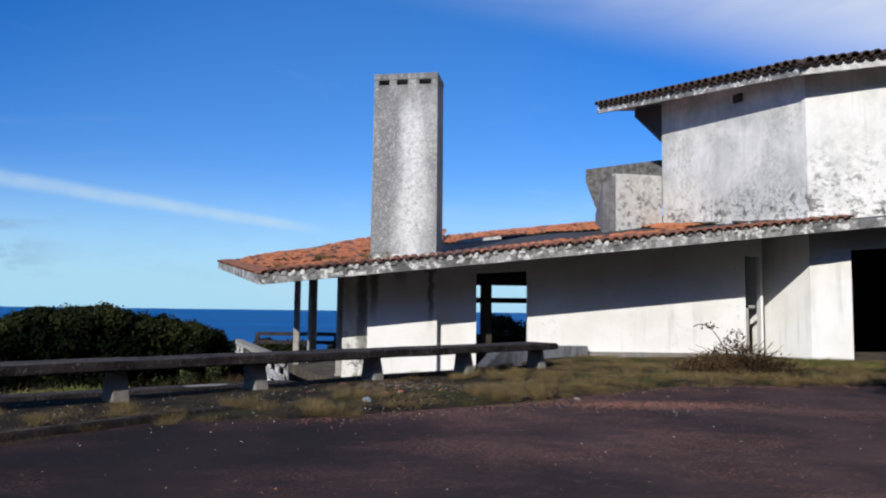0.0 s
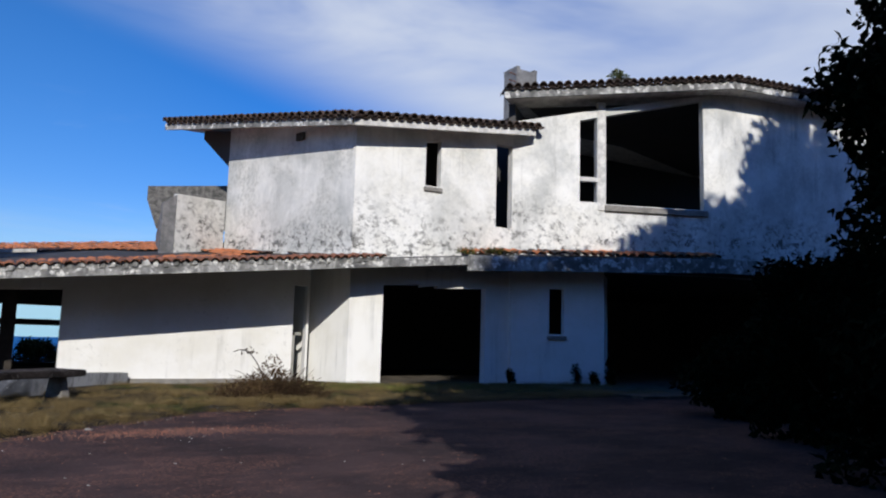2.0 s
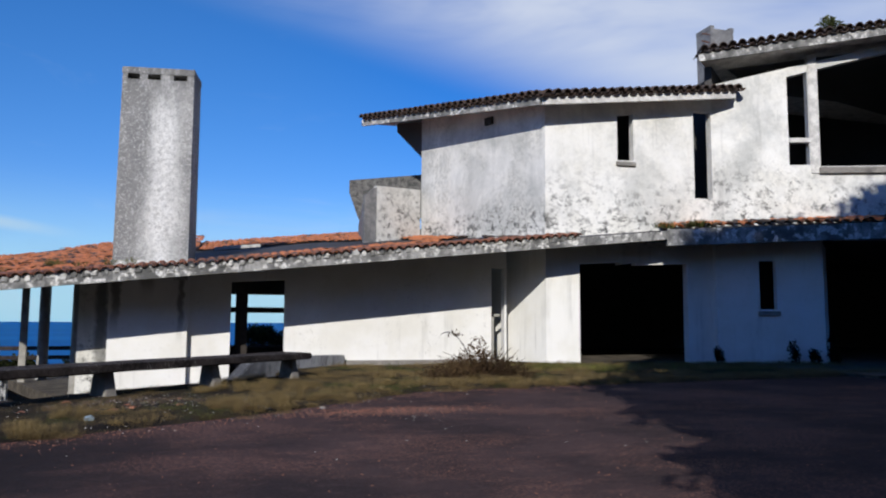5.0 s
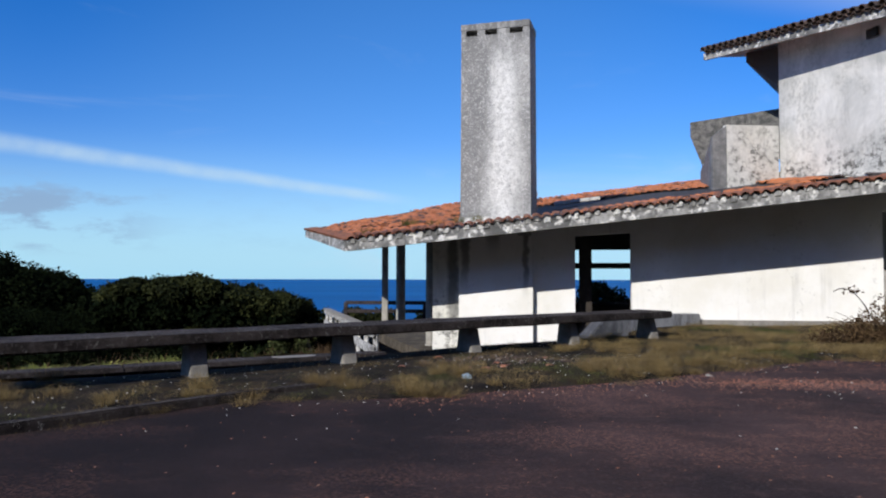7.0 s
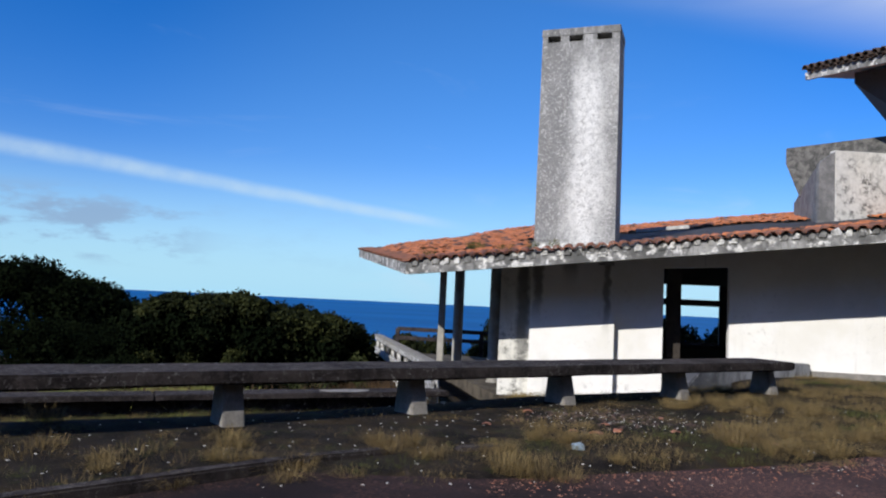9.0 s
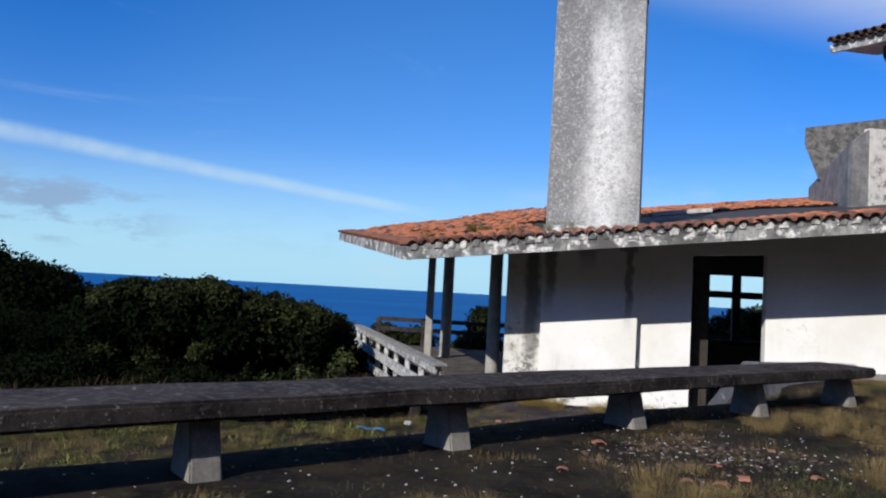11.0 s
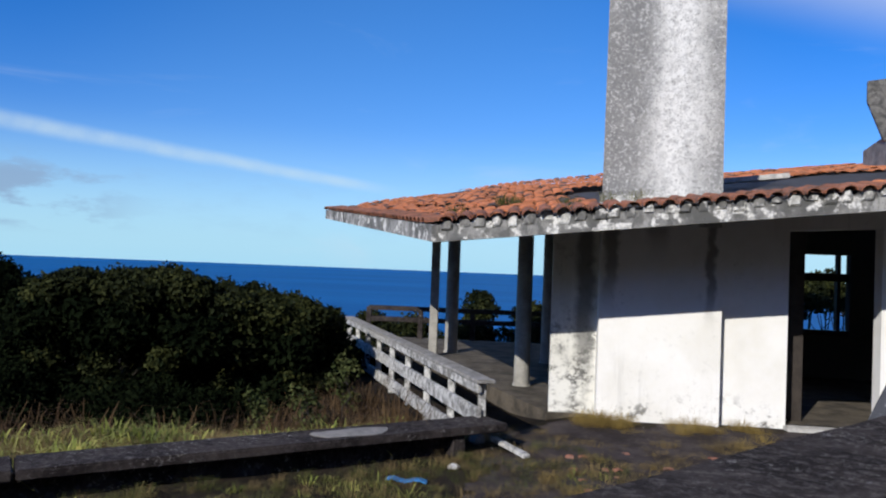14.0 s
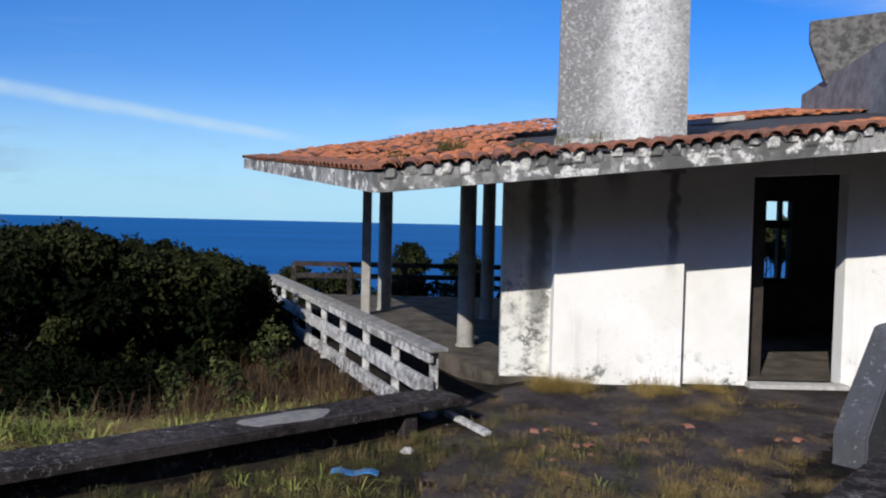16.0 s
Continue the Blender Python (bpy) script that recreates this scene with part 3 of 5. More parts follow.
for (x0, y0), (x1, y1) in (((-4.95, 5.9), (-3.42, 8.15)), ((-3.42, 8.15), (-2.95, 8.65)), ((-2.45, 8.95), (-2.1, 9.2))):
    beam(bm, (x0, y0, 0.80), (x1, y1, 0.80), 0.12, 0.16)
soften(bm, 0.015)
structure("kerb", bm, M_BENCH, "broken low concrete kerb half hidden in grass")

# ---- the house ----
EAVE_B, EAVE_C = 0.1038, 0.1368


def roof_z(x, y):
    return 2.735 + EAVE_B * (x + 5.02) + EAVE_C * (y - 17.47)


HINGE = Vector((0.551, 0.834))


def roof_tiles_z(x, y):
    """The tiles' bed: the low roof, folded up a little towards the sea end behind the chimney."""
    lift = 0.032 * max(0.0, Vector((x + 8.84, y - 26.18)).dot(HINGE)) if x < -1.0 else 0.0
    return roof_z(x, y) + lift


A, C, D, E_, F = (5.97, 23.7), (8.06, 18.46), (13.16, 18.15), (19.53, 15.71), (30.0, 13.9)

# long white wall with the doorway and the slit
structure("wall_strip", wall_mesh((-3.46, 19.54), (-2.7, 19.54), (-0.1, -0.1), (roof_z(-3.4, 19.7) - 0.05, roof_z(-2.7, 19.7) - 0.05), 0.25), M_STRIP, "white plaster wall end, grey with mould")
structure("wall_breast", wall_mesh((-2.77, 19.22), (-1.0, 19.20), (-0.1, -0.1), (roof_z(-2.75, 19) - 0.06, roof_z(-1.0, 19) - 0.06), 1.0), M_WALL, "white plastered chimney breast with stains at its foot")
long_wall = wall_mesh((-1.0, 19.4), (7.3, 19.4), (-0.1, -0.1), (roof_z(-1.0, 19.4) - 0.07, roof_z(7.3, 19.4) - 0.07), 0.25,
                      [(1.0, 2.31, 0.0, (2.90, 2.97)), (7.86, 8.24, 0.86, 3.42)])
structure("wall_long", long_wall, M_WALL, "long white plaster wall of the low wing")
bm = bmesh.new()
box(bm, 2.55, 7.2, 19.32, 19.4, 0.6, 0.93)
structure("plinth", bm, M_SUPPORT, "grey concrete plinth along the white wall")
bm = bmesh.new()
box(bm, -0.03, 1.34, 19.2, 19.42, -0.06, 0.03)
structure("threshold", bm, M_PALE, "worn pale concrete doorstep")

# tall part: one outline, two storeys
structure("wall_west", wall_mesh(A, C, (0.3, 0.3), (8.68, 7.92), 0.25), M_WALL_WEST, "tall grey-white wall with mould")
structure("wall_garage", wall_mesh(C, D, (0.5, 0.5), (7.92, 8.46), 0.25,
          [(0.97, 4.21, 0.5, (3.52, 3.59)), (2.14, 2.63, 6.44, (7.74, 7.81)), (4.51, 5.08, 5.47, 8.02)]), M_WALL_UP, "white wall with garage opening and narrow windows, mouldy at roof level")
structure("wall_tower", wall_mesh(D, E_, (4.3, 4.3), (8.81, 10.32), 0.25,
          [(2.13, 2.70, 6.44, (9.02, 9.16)), (2.99, 6.30, 6.40, (9.23, 10.02))]), M_WALL_TOWER, "tall white wall with a wide glassless window, black with mould below")
# This wall faces away from the sun; its shade is in the dark colour.
structure("wall_tower_side", wall_mesh((19.3, 24.0), (13.1, 18.35), (8.3, 8.3), (9.55, 9.4), 0.2), M_WALL_IN_SHADE, "bare side wall under the high roof, coloured dark for shade")
structure("wall_east", wall_mesh(E_, F, (4.3, 4.3), (10.32, 10.35), 0.25), M_WALL_TOWER, "white wall end streaked grey under the eave")
structure("wall_back_tall", wall_mesh((30.0, 34.0), (14.0, 34.0), (0.0, 0.0), (8.5, 8.5), 0.25), M_WALL_IN_SHADE, "plain back wall")
structure("wall_side_tall", wall_mesh((14.0, 34.0), A, (0.0, 0.0), (8.3, 8.66), 0.25), M_WALL_UP, "plain side wall")
structure("wall_far_tall", wall_mesh(F, (30.0, 34.0), (0.0, 0.0), (8.5, 8.5), 0.25), M_WALL_IN_SHADE, "plain end wall")
# lower bay with the small window, and the porch
LW0, LW1, LW2 = (12.99, 17.92), (15.69, 16.89), (17.07, 18.20)
structure("wall_bay", wall_mesh(LW0, LW1, (0.5, 0.5), (4.25, 4.25), 0.25, [(1.17, 1.63, 2.33, 3.68)]), M_WALL, "white wall bay with a small window in shade")
structure("wall_bay_side", wall_mesh(LW1, LW2, (0.5, 0.5), (4.2, 4.2), 0.25), M_WALL, "white side wall of the bay in deep shade")
# floors inside, partition and the seaward wall
bm = bmesh.new()
plan = [(-3.5, 19.5), (7.35, 19.5), (7.35, 30.2), (-7.9, 30.2), (-6.75, 27.2)]
hexa(bm, [(x, y, -0.3) for x, y in plan], [(x, y, 0.0) for x, y in plan])
structure("floor", bm, M_PAVE, "bare concrete floor, dusty and stained")
bm = bmesh.new()
box(bm, 8.1, 30.0, 18.3, 34.0, 0.55, 0.86)
structure("floor_garage", bm, M_PAVE, "bare concrete garage floor")
bm = bmesh.new()
hexa(bm, [(x, y, 4.3) for x, y in ((8.2, 18.75), (13.3, 18.4), (19.6, 16.0), (29.8, 14.3), (29.8, 33.5), (14.3, 33.5), (6.4, 23.9))],
     [(x, y, 4.45) for x, y in ((8.2, 18.75), (13.3, 18.4), (19.6, 16.0), (29.8, 14.3), (29.8, 33.5), (14.3, 33.5), (6.4, 23.9))])
structure("ceiling", bm, M_WALL_IN_SHADE, "bare concrete slab between the storeys")
# Backing walls added behind the openings to hide sky; their colour carries the shade.
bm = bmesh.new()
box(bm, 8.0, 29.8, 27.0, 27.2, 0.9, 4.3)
structure("wall_inner", bm, M_WALL_IN_SHADE, "bare inner wall coloured dark as unlit")
structure("wall_inner_upper", wall_mesh((7.0, 22.0), (17.0, 22.0), (4.46, 4.46), (8.42, 9.55), 0.2), M_WALL_IN_SHADE, "added upstairs inner wall, coloured dark as unlit")
structure("wall_inner_slot", wall_mesh((11.9, 21.5), (14.6, 21.2), (4.46, 4.46), (8.9, 9.2), 0.1), M_WALL_IN_SHADE, "added partition behind the narrow window, coloured dark as unlit")
structure("wall_inner_far", wall_mesh((20.0, 23.2), (29.7, 23.2), (4.46, 4.46), (10.1, 10.1), 0.2), M_WALL_IN_SHADE, "added upstairs inner wall, coloured dark as unlit")
structure("wall_inner_tower", wall_mesh((18.7, 23.2), (20.0, 23.2), (4.46, 4.46), (9.3, 9.7), 0.2), M_WALL_IN_SHADE, "added upstairs inner wall, coloured dark as unlit")
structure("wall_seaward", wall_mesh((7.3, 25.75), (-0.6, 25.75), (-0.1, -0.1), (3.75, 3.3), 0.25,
          [(3.88, 7.35, 0.95, 2.78)]), M_WALL_IN_SHADE, "inner wall with window openings to the sea, coloured dark as unlit")
structure("wall_room", wall_mesh((-0.75, 25.75), (-0.75, 19.65), (-0.1, -0.1), (3.6, 3.2), 0.15), M_WALL_IN_SHADE, "bare grey room wall")
# glassless window frame on the seaward side, and its transom
win = thing("window_1", (1.5, 25.75, 0.95), "dark glassless timber window frame facing the sea", "window", kind="structure")
for n_, q in (("transom", ((-0.05, 25.72, 2.27), (3.42, 25.72, 2.27))), ("mullion", ((2.22, 25.72, 0.95), (2.22, 25.72, 2.8))), ("mullion", ((3.22, 25.72, 0.95), (3.22, 25.72, 2.8))), ("sill", ((-0.05, 25.7, 0.98), (3.42, 25.7, 0.98)))):
    bm = bmesh.new()
    w = 0.20 if q[0][0] < 3 else 0.07
    if n_ == "mullion":
        box(bm, q[0][0] - w / 2, q[0][0] + w / 2, 25.62, 25.78, 0.95, 2.82)
    else:
        box(bm, q[0][0], q[1][0], 25.60, 25.74, q[0][2] - 0.09, q[0][2] + 0.09)
    wpart(n_, bm, M_WOOD, win)


def roof_slab(name, outline, plane, thick, material, label):
    bm = bmesh.new()
    hexa(bm, [(x, y, plane(x, y) - thick) for x, y in outline], [(x, y, plane(x, y)) for x, y in outline])
    return structure(name, bm, material, label)


EAVE = [(-5.02, 17.47), (11.12, 17.47)]
TIP = (-8.84, 26.18)
roof_slab("roof_low", [EAVE[0], (11.12, 17.47), (11.2, 22.6), (10.0, 31.0), (-1.0, 31.4), (-4.6, 31.2), TIP], lambda x, y: roof_z(x, y) - 0.04, 0.14, M_FELT, "low sloping roof with torn dark felt where tiles have gone")
bm = bmesh.new()
back = [(-8.84, 26.18), (-1.0, 21.0), (-1.0, 31.4), (-4.6, 31.2)]
hexa(bm, [(x, y, roof_z(x, y) - 0.10) for x, y in back], [(x, y, roof_tiles_z(x, y) - 0.036) for x, y in back])
structure("roof_low_back", bm, M_FELT, "raised dark felt bed of the roof's sea end")
# fascia boards of concrete
def fascia(name, a, b, za, zb, high, thick, material, label):
    bm = bmesh.new()
    d = (Vector((*b, 0)) - Vector((*a, 0))).normalized()
    n = Vector((d.y, -d.x, 0)) * thick
    a3, b3 = Vector((*a, 0)), Vector((*b, 0))
    z = Vector((0, 0, 1))
    hexa(bm, [a3 + z * (za - high), b3 + z * (zb - high), b3 + n + z * (zb - high), a3 + n + z * (za - high)], [a3 + z * za, b3 + z * zb, b3 + n + z * zb, a3 + n + z * za])
    return structure(name, bm, material, label)


K = (11.12, 17.47)
fascia("fascia_front", EAVE[0], K, roof_z(*EAVE[0]) - 0.03, roof_z(*K) - 0.03, 0.22, 0.10, M_FASCIA, "concrete eave edge blotched with lichen and mortar")
fascia("fascia_side", TIP, EAVE[0], roof_z(*TIP) - 0.03, roof_z(*EAVE[0]) - 0.03, 0.22, 0.10, M_FASCIA, "concrete eave edge blotched with lichen")
K2 = (18.91, 15.00)
fascia("fascia_porch", K, K2, 4.42, 4.74, 0.43, 0.12, M_FASCIA, "long grey concrete fascia over the porch")
bm = bmesh.new()
hexa(bm, [(K[0], K[1], 4.14), (K2[0], K2[1], 4.35), (30.2, 12.7, 4.4), (30.2, 14.1, 4.4), (19.5, 15.8, 4.4), (13.2, 18.25, 4.3), (11.1, 18.4, 4.2)],
     [(K[0], K[1], 4.38), (K2[0], K2[1], 4.70), (30.2, 12.7, 4.72), (30.2, 14.1, 4.9), (19.5, 15.8, 4.9), (13.2, 18.25, 4.72), (11.1, 18.4, 4.5)])
structure("roof_porch", bm, M_FELT, "flat porch roof slab")
fascia("fascia_porch_far", K2, (30.2, 12.7), 4.74, 4.75, 0.43, 0.12, M_FASCIA, "grey concrete fascia over the porch")


# upper roofs
def up_z(x, y):
    return 8.047 + 0.1188 * (x - 8.05) + 0.1920 * (y - 18.46)


U_TIP, U_C, U_R = (4.25, 25.1), (7.72, 17.90), (13.6, 17.70)
roof_slab("roof_upper", [U_TIP, U_C, U_R, (13.75, 18.4), (13.75, 25.0), (6.4, 28.0)], lambda x, y: up_z(x, y) - 0.05, 0.10, M_FASCIA_WHITE, "sloping upper roof slab with white soffit")
fascia("fascia_upper_west", U_TIP, U_C, up_z(*U_TIP) - 0.04, up_z(*U_C) - 0.04, 0.20, 0.08, M_FASCIA, "stained concrete eave edge")
fascia("fascia_upper_front", U_C, U_R, up_z(*U_C) - 0.04, up_z(*U_R) - 0.04, 0.20, 0.08, M_FASCIA_WHITE, "white concrete eave edge")


def tow_z(x, y):
    return 9.6 + 0.1178 * (x - 12.57) - 0.03 * (y - 17.88)


T_L, T_C, T_R = (12.57, 17.88), (19.48, 15.01), (30.0, 13.2)
roof_slab("roof_tower", [T_L, T_C, T_R, (30.0, 24.3), (19.5, 24.3)], lambda x, y: tow_z(min(x, 19.5), y) - 0.05, 0.12, M_FASCIA_WHITE, "high sloping roof slab")
fascia("fascia_tower", T_L, T_C, tow_z(*T_L) - 0.04, tow_z(*T_C) - 0.04, 0.22, 0.08, M_FASCIA, "stained concrete eave edge")
fascia("fascia_tower_east", T_C, T_R, tow_z(*T_C) - 0.04, tow_z(19.5, 13.2) - 0.04, 0.22, 0.08, M_FASCIA, "stained concrete eave edge")

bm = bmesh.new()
# Dark sheet added under the white soffit to stand in for an unlit ceiling.
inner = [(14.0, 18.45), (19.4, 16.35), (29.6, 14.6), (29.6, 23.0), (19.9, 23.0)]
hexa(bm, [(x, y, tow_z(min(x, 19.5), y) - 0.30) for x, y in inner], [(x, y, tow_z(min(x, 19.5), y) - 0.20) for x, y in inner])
structure("ceiling_tower", bm, M_WALL_IN_SHADE, "added ceiling of the high room, coloured dark as unlit")
bm = bmesh.new()
box(bm, 0.12, 0.42, 19.95, 20.15, -0.02, roof_z(0.4, 20.1) - 0.17)
structure("pillar", bm, M_WOOD, "dark square pillar inside the doorway")
bm = bmesh.new()
box(bm, 13.2, 30.0, 12.9, 18.28, 0.6, 0.86)
structure("floor_porch", bm, M_PAVE, "bare concrete porch floor in deep shade")
# sills and the frame of the wide window
for name, p, u0, u1, z, deep in (("sill_1", (C, D), 2.09, 2.67, 6.40, 0.07), ("sill_2", (D, E_), 2.93, 6.39, 6.36, 0.10), ("sill_3", (LW0, LW1), 1.11, 1.70, 2.28, 0.07)):
    d = (Vector((*p[1], 0)) - Vector((*p[0], 0))).normalized()
    n = Vector((d.y, -d.x, 0))
    a = Vector((*p[0], 0))
    bm = bmesh.new()
    h = 0.18 if name == "sill_2" else 0.12
    hexa(bm, [a + d * u0 + n * deep + Vector((0, 0, z - h)), a + d * u1 + n * deep + Vector((0, 0, z - h)), a + d * u1 - n * 0.2 + Vector((0, 0, z - h)), a + d * u0 - n * 0.2 + Vector((0, 0, z - h))],
         [a + d * u0 + n * deep + Vector((0, 0, z)), a + d * u1 + n * deep + Vector((0, 0, z)), a + d * u1 - n * 0.2 + Vector((0, 0, z)), a + d * u0 - n * 0.2 + Vector((0, 0, z))])
    soften(bm, 0.012)
    structure(name, bm, M_SUPPORT, "worn grey concrete window sill")
d = (Vector((*E_, 0)) - Vector((*D, 0))).normalized()
n = Vector((d.y, -d.x, 0))
a = Vector((*D, 0))
for name, u0, u1, z0, z1 in (("window_post", 2.72, 2.97, 6.2, 9.65), ("window_bar", 2.13, 2.72, 7.09, 7.22)):
    bm = bmesh.new()
    lo = [a + d * u0 + n * 0.03, a + d * u1 + n * 0.03, a + d * u1 - n * 0.15, a + d * u0 - n * 0.15]
    hexa(bm, [q + Vector((0, 0, z0)) for q in lo], [q + Vector((0, 0, z1)) for q in lo])
    structure(name, bm, M_FASCIA_WHITE, "weathered white window post")

# ---- chimney ----
def chimney():
    base = Vector((-1.90, 19.28, 2.9))
    t = thing("chimney", base, "tall grey concrete chimney slab blotched with lichen", "chimney")
    turn = Matrix.Rotation(radians(-8.0), 4, "Z")
    w0, w1, dep, top = 0.87, 0.845, 0.95, 8.12 - 2.9
    bm = bmesh.new()
    # front face is open at three slots: the body is built in courses
    z_slot0, z_slot1 = top - 0.30, top - 0.17
    hexa(bm, [(-w0, 0, 0), (w0, 0, 0), (w0, dep, 0), (-w0, dep, 0)], [(-w1, 0.01, z_slot0), (w1, 0.01, z_slot0), (w1, dep, z_slot0), (-w1, dep, z_slot0)])
    slots = ((-0.72, -0.44), (-0.25, 0.05), (0.36, 0.68))
    edges = [-w1] + [v for s in slots for v in s] + [w1]
    body = part("shaft", bm, M_CHIMNEY, t)
    body.matrix_local = turn
    for a, b in zip(edges[0::2], edges[1::2]):
        bm = bmesh.new()
        box(bm, a, b, 0.01, dep, z_slot0, z_slot1)
        pier = part("pier", bm, M_CHIMNEY, t)
        pier.matrix_local = turn
    bm = bmesh.new()
    box(bm, -w1 - 0.012, w1 + 0.012, -0.004, dep + 0.01, z_slot1, top)
    soften(bm, 0.012)
    cap = part("cap", bm, M_CHIMNEY, t, "weathered concrete cap slab")
    cap.matrix_local = turn
    for a, b in slots:
        bm = bmesh.new()
        # A dark panel closes the back of each slot.
        box(bm, a, b, 0.30, 0.34, z_slot0, z_slot1)
        lining = part("flue", bm, M_WOOD, t, "dark panel at the back of a flue slot")
        lining.matrix_local = turn
    bm = bmesh.new()
    box(bm, -w0 - 0.03, w0 + 0.03, -0.03, dep, 0.30, 0.46)
    collar = part("collar", bm, M_MORTAR, t, "crumbling mortar collar at the roof")
    collar.matrix_local = turn
    return t


chimney()


# ---- benches ----
def bench():
    o = BENCH_O + Vector((0, 0, 0.82))
    t = thing("bench", o, "long dark lichen-covered concrete bench on tapered blocks", "bench")
    r = Matrix(((BENCH_DIR.x, BENCH_N.x, 0), (BENCH_DIR.y, BENCH_N.y, 0), (0, 0, 1))).to_4x4()
    bm = bmesh.new()
    n = 26
    ends = (-12.0, 6.6)
    for k in range(n):
        a, b = ends[0] + (ends[1] - ends[0]) * k / n, ends[0] + (ends[1] - ends[0]) * (k + 1) / n
        hexa(bm, [(a, -0.13, 0.38), (b, -0.13, 0.38), (b, 0.60, 0.38), (a, 0.60, 0.38)], [(a, -0.13, 0.50), (b, -0.13, 0.50), (b, 0.60, 0.50), (a, 0.60, 0.50)])
    bmesh.ops.remove_doubles(bm, verts=bm.verts[:], dist=0.001)
    inner = [f for f in bm.faces if abs(f.normal.x) > 0.9 and ends[0] + 0.1 < f.calc_center_median().x < ends[1] - 0.1]
    bmesh.ops.delete(bm, geom=inner, context="FACES_ONLY")
    sharp = [e for e in bm.edges if len(e.link_faces) == 2 and e.calc_face_angle(0) > 1.0]
    bmesh.ops.bevel(bm, geom=sharp, offset=0.02, segments=2, affect="EDGES")
    for v in bm.verts:
        v.co += Vector((0, 0.014, 0.012)) * noise.noise(v.co * 2.3)
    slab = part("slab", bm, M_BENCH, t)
    slab.matrix_local = r
    for u in (-10.3, -8.2, -6.1, -4.0, -1.9, 0.0, 2.08, 4.18, 6.25):
        bm = bmesh.new()
        hexa(bm, [(u - 0.10, -0.05, -0.1), (u + 0.10, -0.05, -0.1), (u + 0.10, 0.36, -0.1), (u - 0.10, 0.36, -0.1)],
             [(u - 0.09, 0.07, 0.40), (u + 0.09, 0.07, 0.40), (u + 0.09, 0.29, 0.40), (u - 0.09, 0.29, 0.40)])
        soften(bm, 0.012)
        leg = part("support", bm, M_SUPPORT, t, "tapered bare concrete block")
        leg.matrix_local = r
    return t


bench()


def low_bench():
    a, b = Vector((-13.5, 9.65, 0)), Vector((-4.02, 16.95, 0))
    d = (b - a).normalized()
    n = Vector((-d.y, d.x, 0))
    t = thing("low_bench", b + Vector((0, 0, 0)), "low broad dark concrete slab bench with a pale patch", "bench")
    r = Matrix(((d.x, n.x, 0), (d.y, n.y, 0), (0, 0, 1))).to_4x4()
    L = (b - a).length
    cuts = [0.0, 3.4, 6.8, L]
    for k in range(3):
        bm = bmesh.new()
        box(bm, -L + cuts[k] + 0.008, -L + cuts[k + 1] - 0.008, 0, 0.56, 0.21, 0.31)
        soften(bm, 0.018)
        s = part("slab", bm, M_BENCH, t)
        s.matrix_local = r
    bm = bmesh.new()
    box(bm, -L, -0.5, 0.22, 0.42, -0.1, 0.215)
    box(bm, -0.75, -0.6, 0.05, 0.5, -0.1, 0.215)
    s = part("support", bm, M_BENCH, t, "dark footing wall under the slab")
    s.matrix_local = r
    bm = bmesh.new()
    ring = [(-1.95 + 0.44 * math.copysign(abs(math.cos(q)) ** 0.6, math.cos(q)) * (1 + 0.12 * math.sin(3 * q)), 0.25 + 0.17 * math.copysign(abs(math.sin(q)) ** 0.7, math.sin(q)) * (1 + 0.15 * math.cos(5 * q))) for q in (2 * math.pi * k / 18 for k in range(18))]
    hexa(bm, [(x, y, 0.305) for x, y in ring], [(x, y, 0.316) for x, y in ring])
    s = part("patch", bm, M_SUPPORT, t, "pale worn mortar patch")
    s.matrix_local = r
    return t


low_bench()


def wing_wall():
    a, b = Vector((-0.44, 15.98, 0)), Vector((2.72, 19.3, 0))
    d = (b - a).normalized()
    n = Vector((-d.y, d.x, 0)) * 0.15
    bm = bmesh.new()
    L = (b - a).length
    prof = [(0, -0.1), (L, -0.1), (L, 1.08), (1.55, 1.16), (1.32, 1.17), (0.0, 0.28)]
    lo = [bm.verts.new(a + d * u + Vector((0, 0, z)) - n) for u, z in prof]
    hi = [bm.verts.new(a + d * u + Vector((0, 0, z)) + n) for u, z in prof]
    bm.faces.new(lo)
    bm.faces.new(hi[::-1])
    for k in range(6):
        bm.faces.new((lo[k], hi[k], hi[(k + 1) % 6], lo[(k + 1) % 6]))
    soften(bm, 0.02)
    structure("retaining_wall", bm, M_WING, "blue-grey concrete retaining wall with a sloping end")


wing_wall()


# ---- terrace ----
def column(at, r, top):
    t = thing("column", at, "slender grey concrete column under the roof", "column", "terrace columns")
    bm = bmesh.new()
    tube(bm, (0, 0, -0.05), (0, 0, top), r, r * 0.96, 20)
    part("shaft", bm, M_COL, t)
    bm = bmesh.new()
    tube(bm, (0, 0, -0.05), (0, 0, 0.03), r * 1.25, r * 1.15, 20)
    part("base", bm, M_COL, t)


for x, y, r in ((-5.70, 26.85, 0.165), (-3.88, 22.0, 0.15), (-3.3, 25.6, 0.15)):
    column((x, y, 0.0), r, roof_z(x, y) - 0.17)
t = thing("post", (-6.05, 25.9, 0), "flat grey board post beside a column", "post")
bm = bmesh.new()
box(bm, -0.1, 0.1, -0.06, 0.06, -0.05, roof_z(-6.0, 25.8) - 0.17)
soften(bm, 0.01)
part("shaft", bm, M_COL, t)


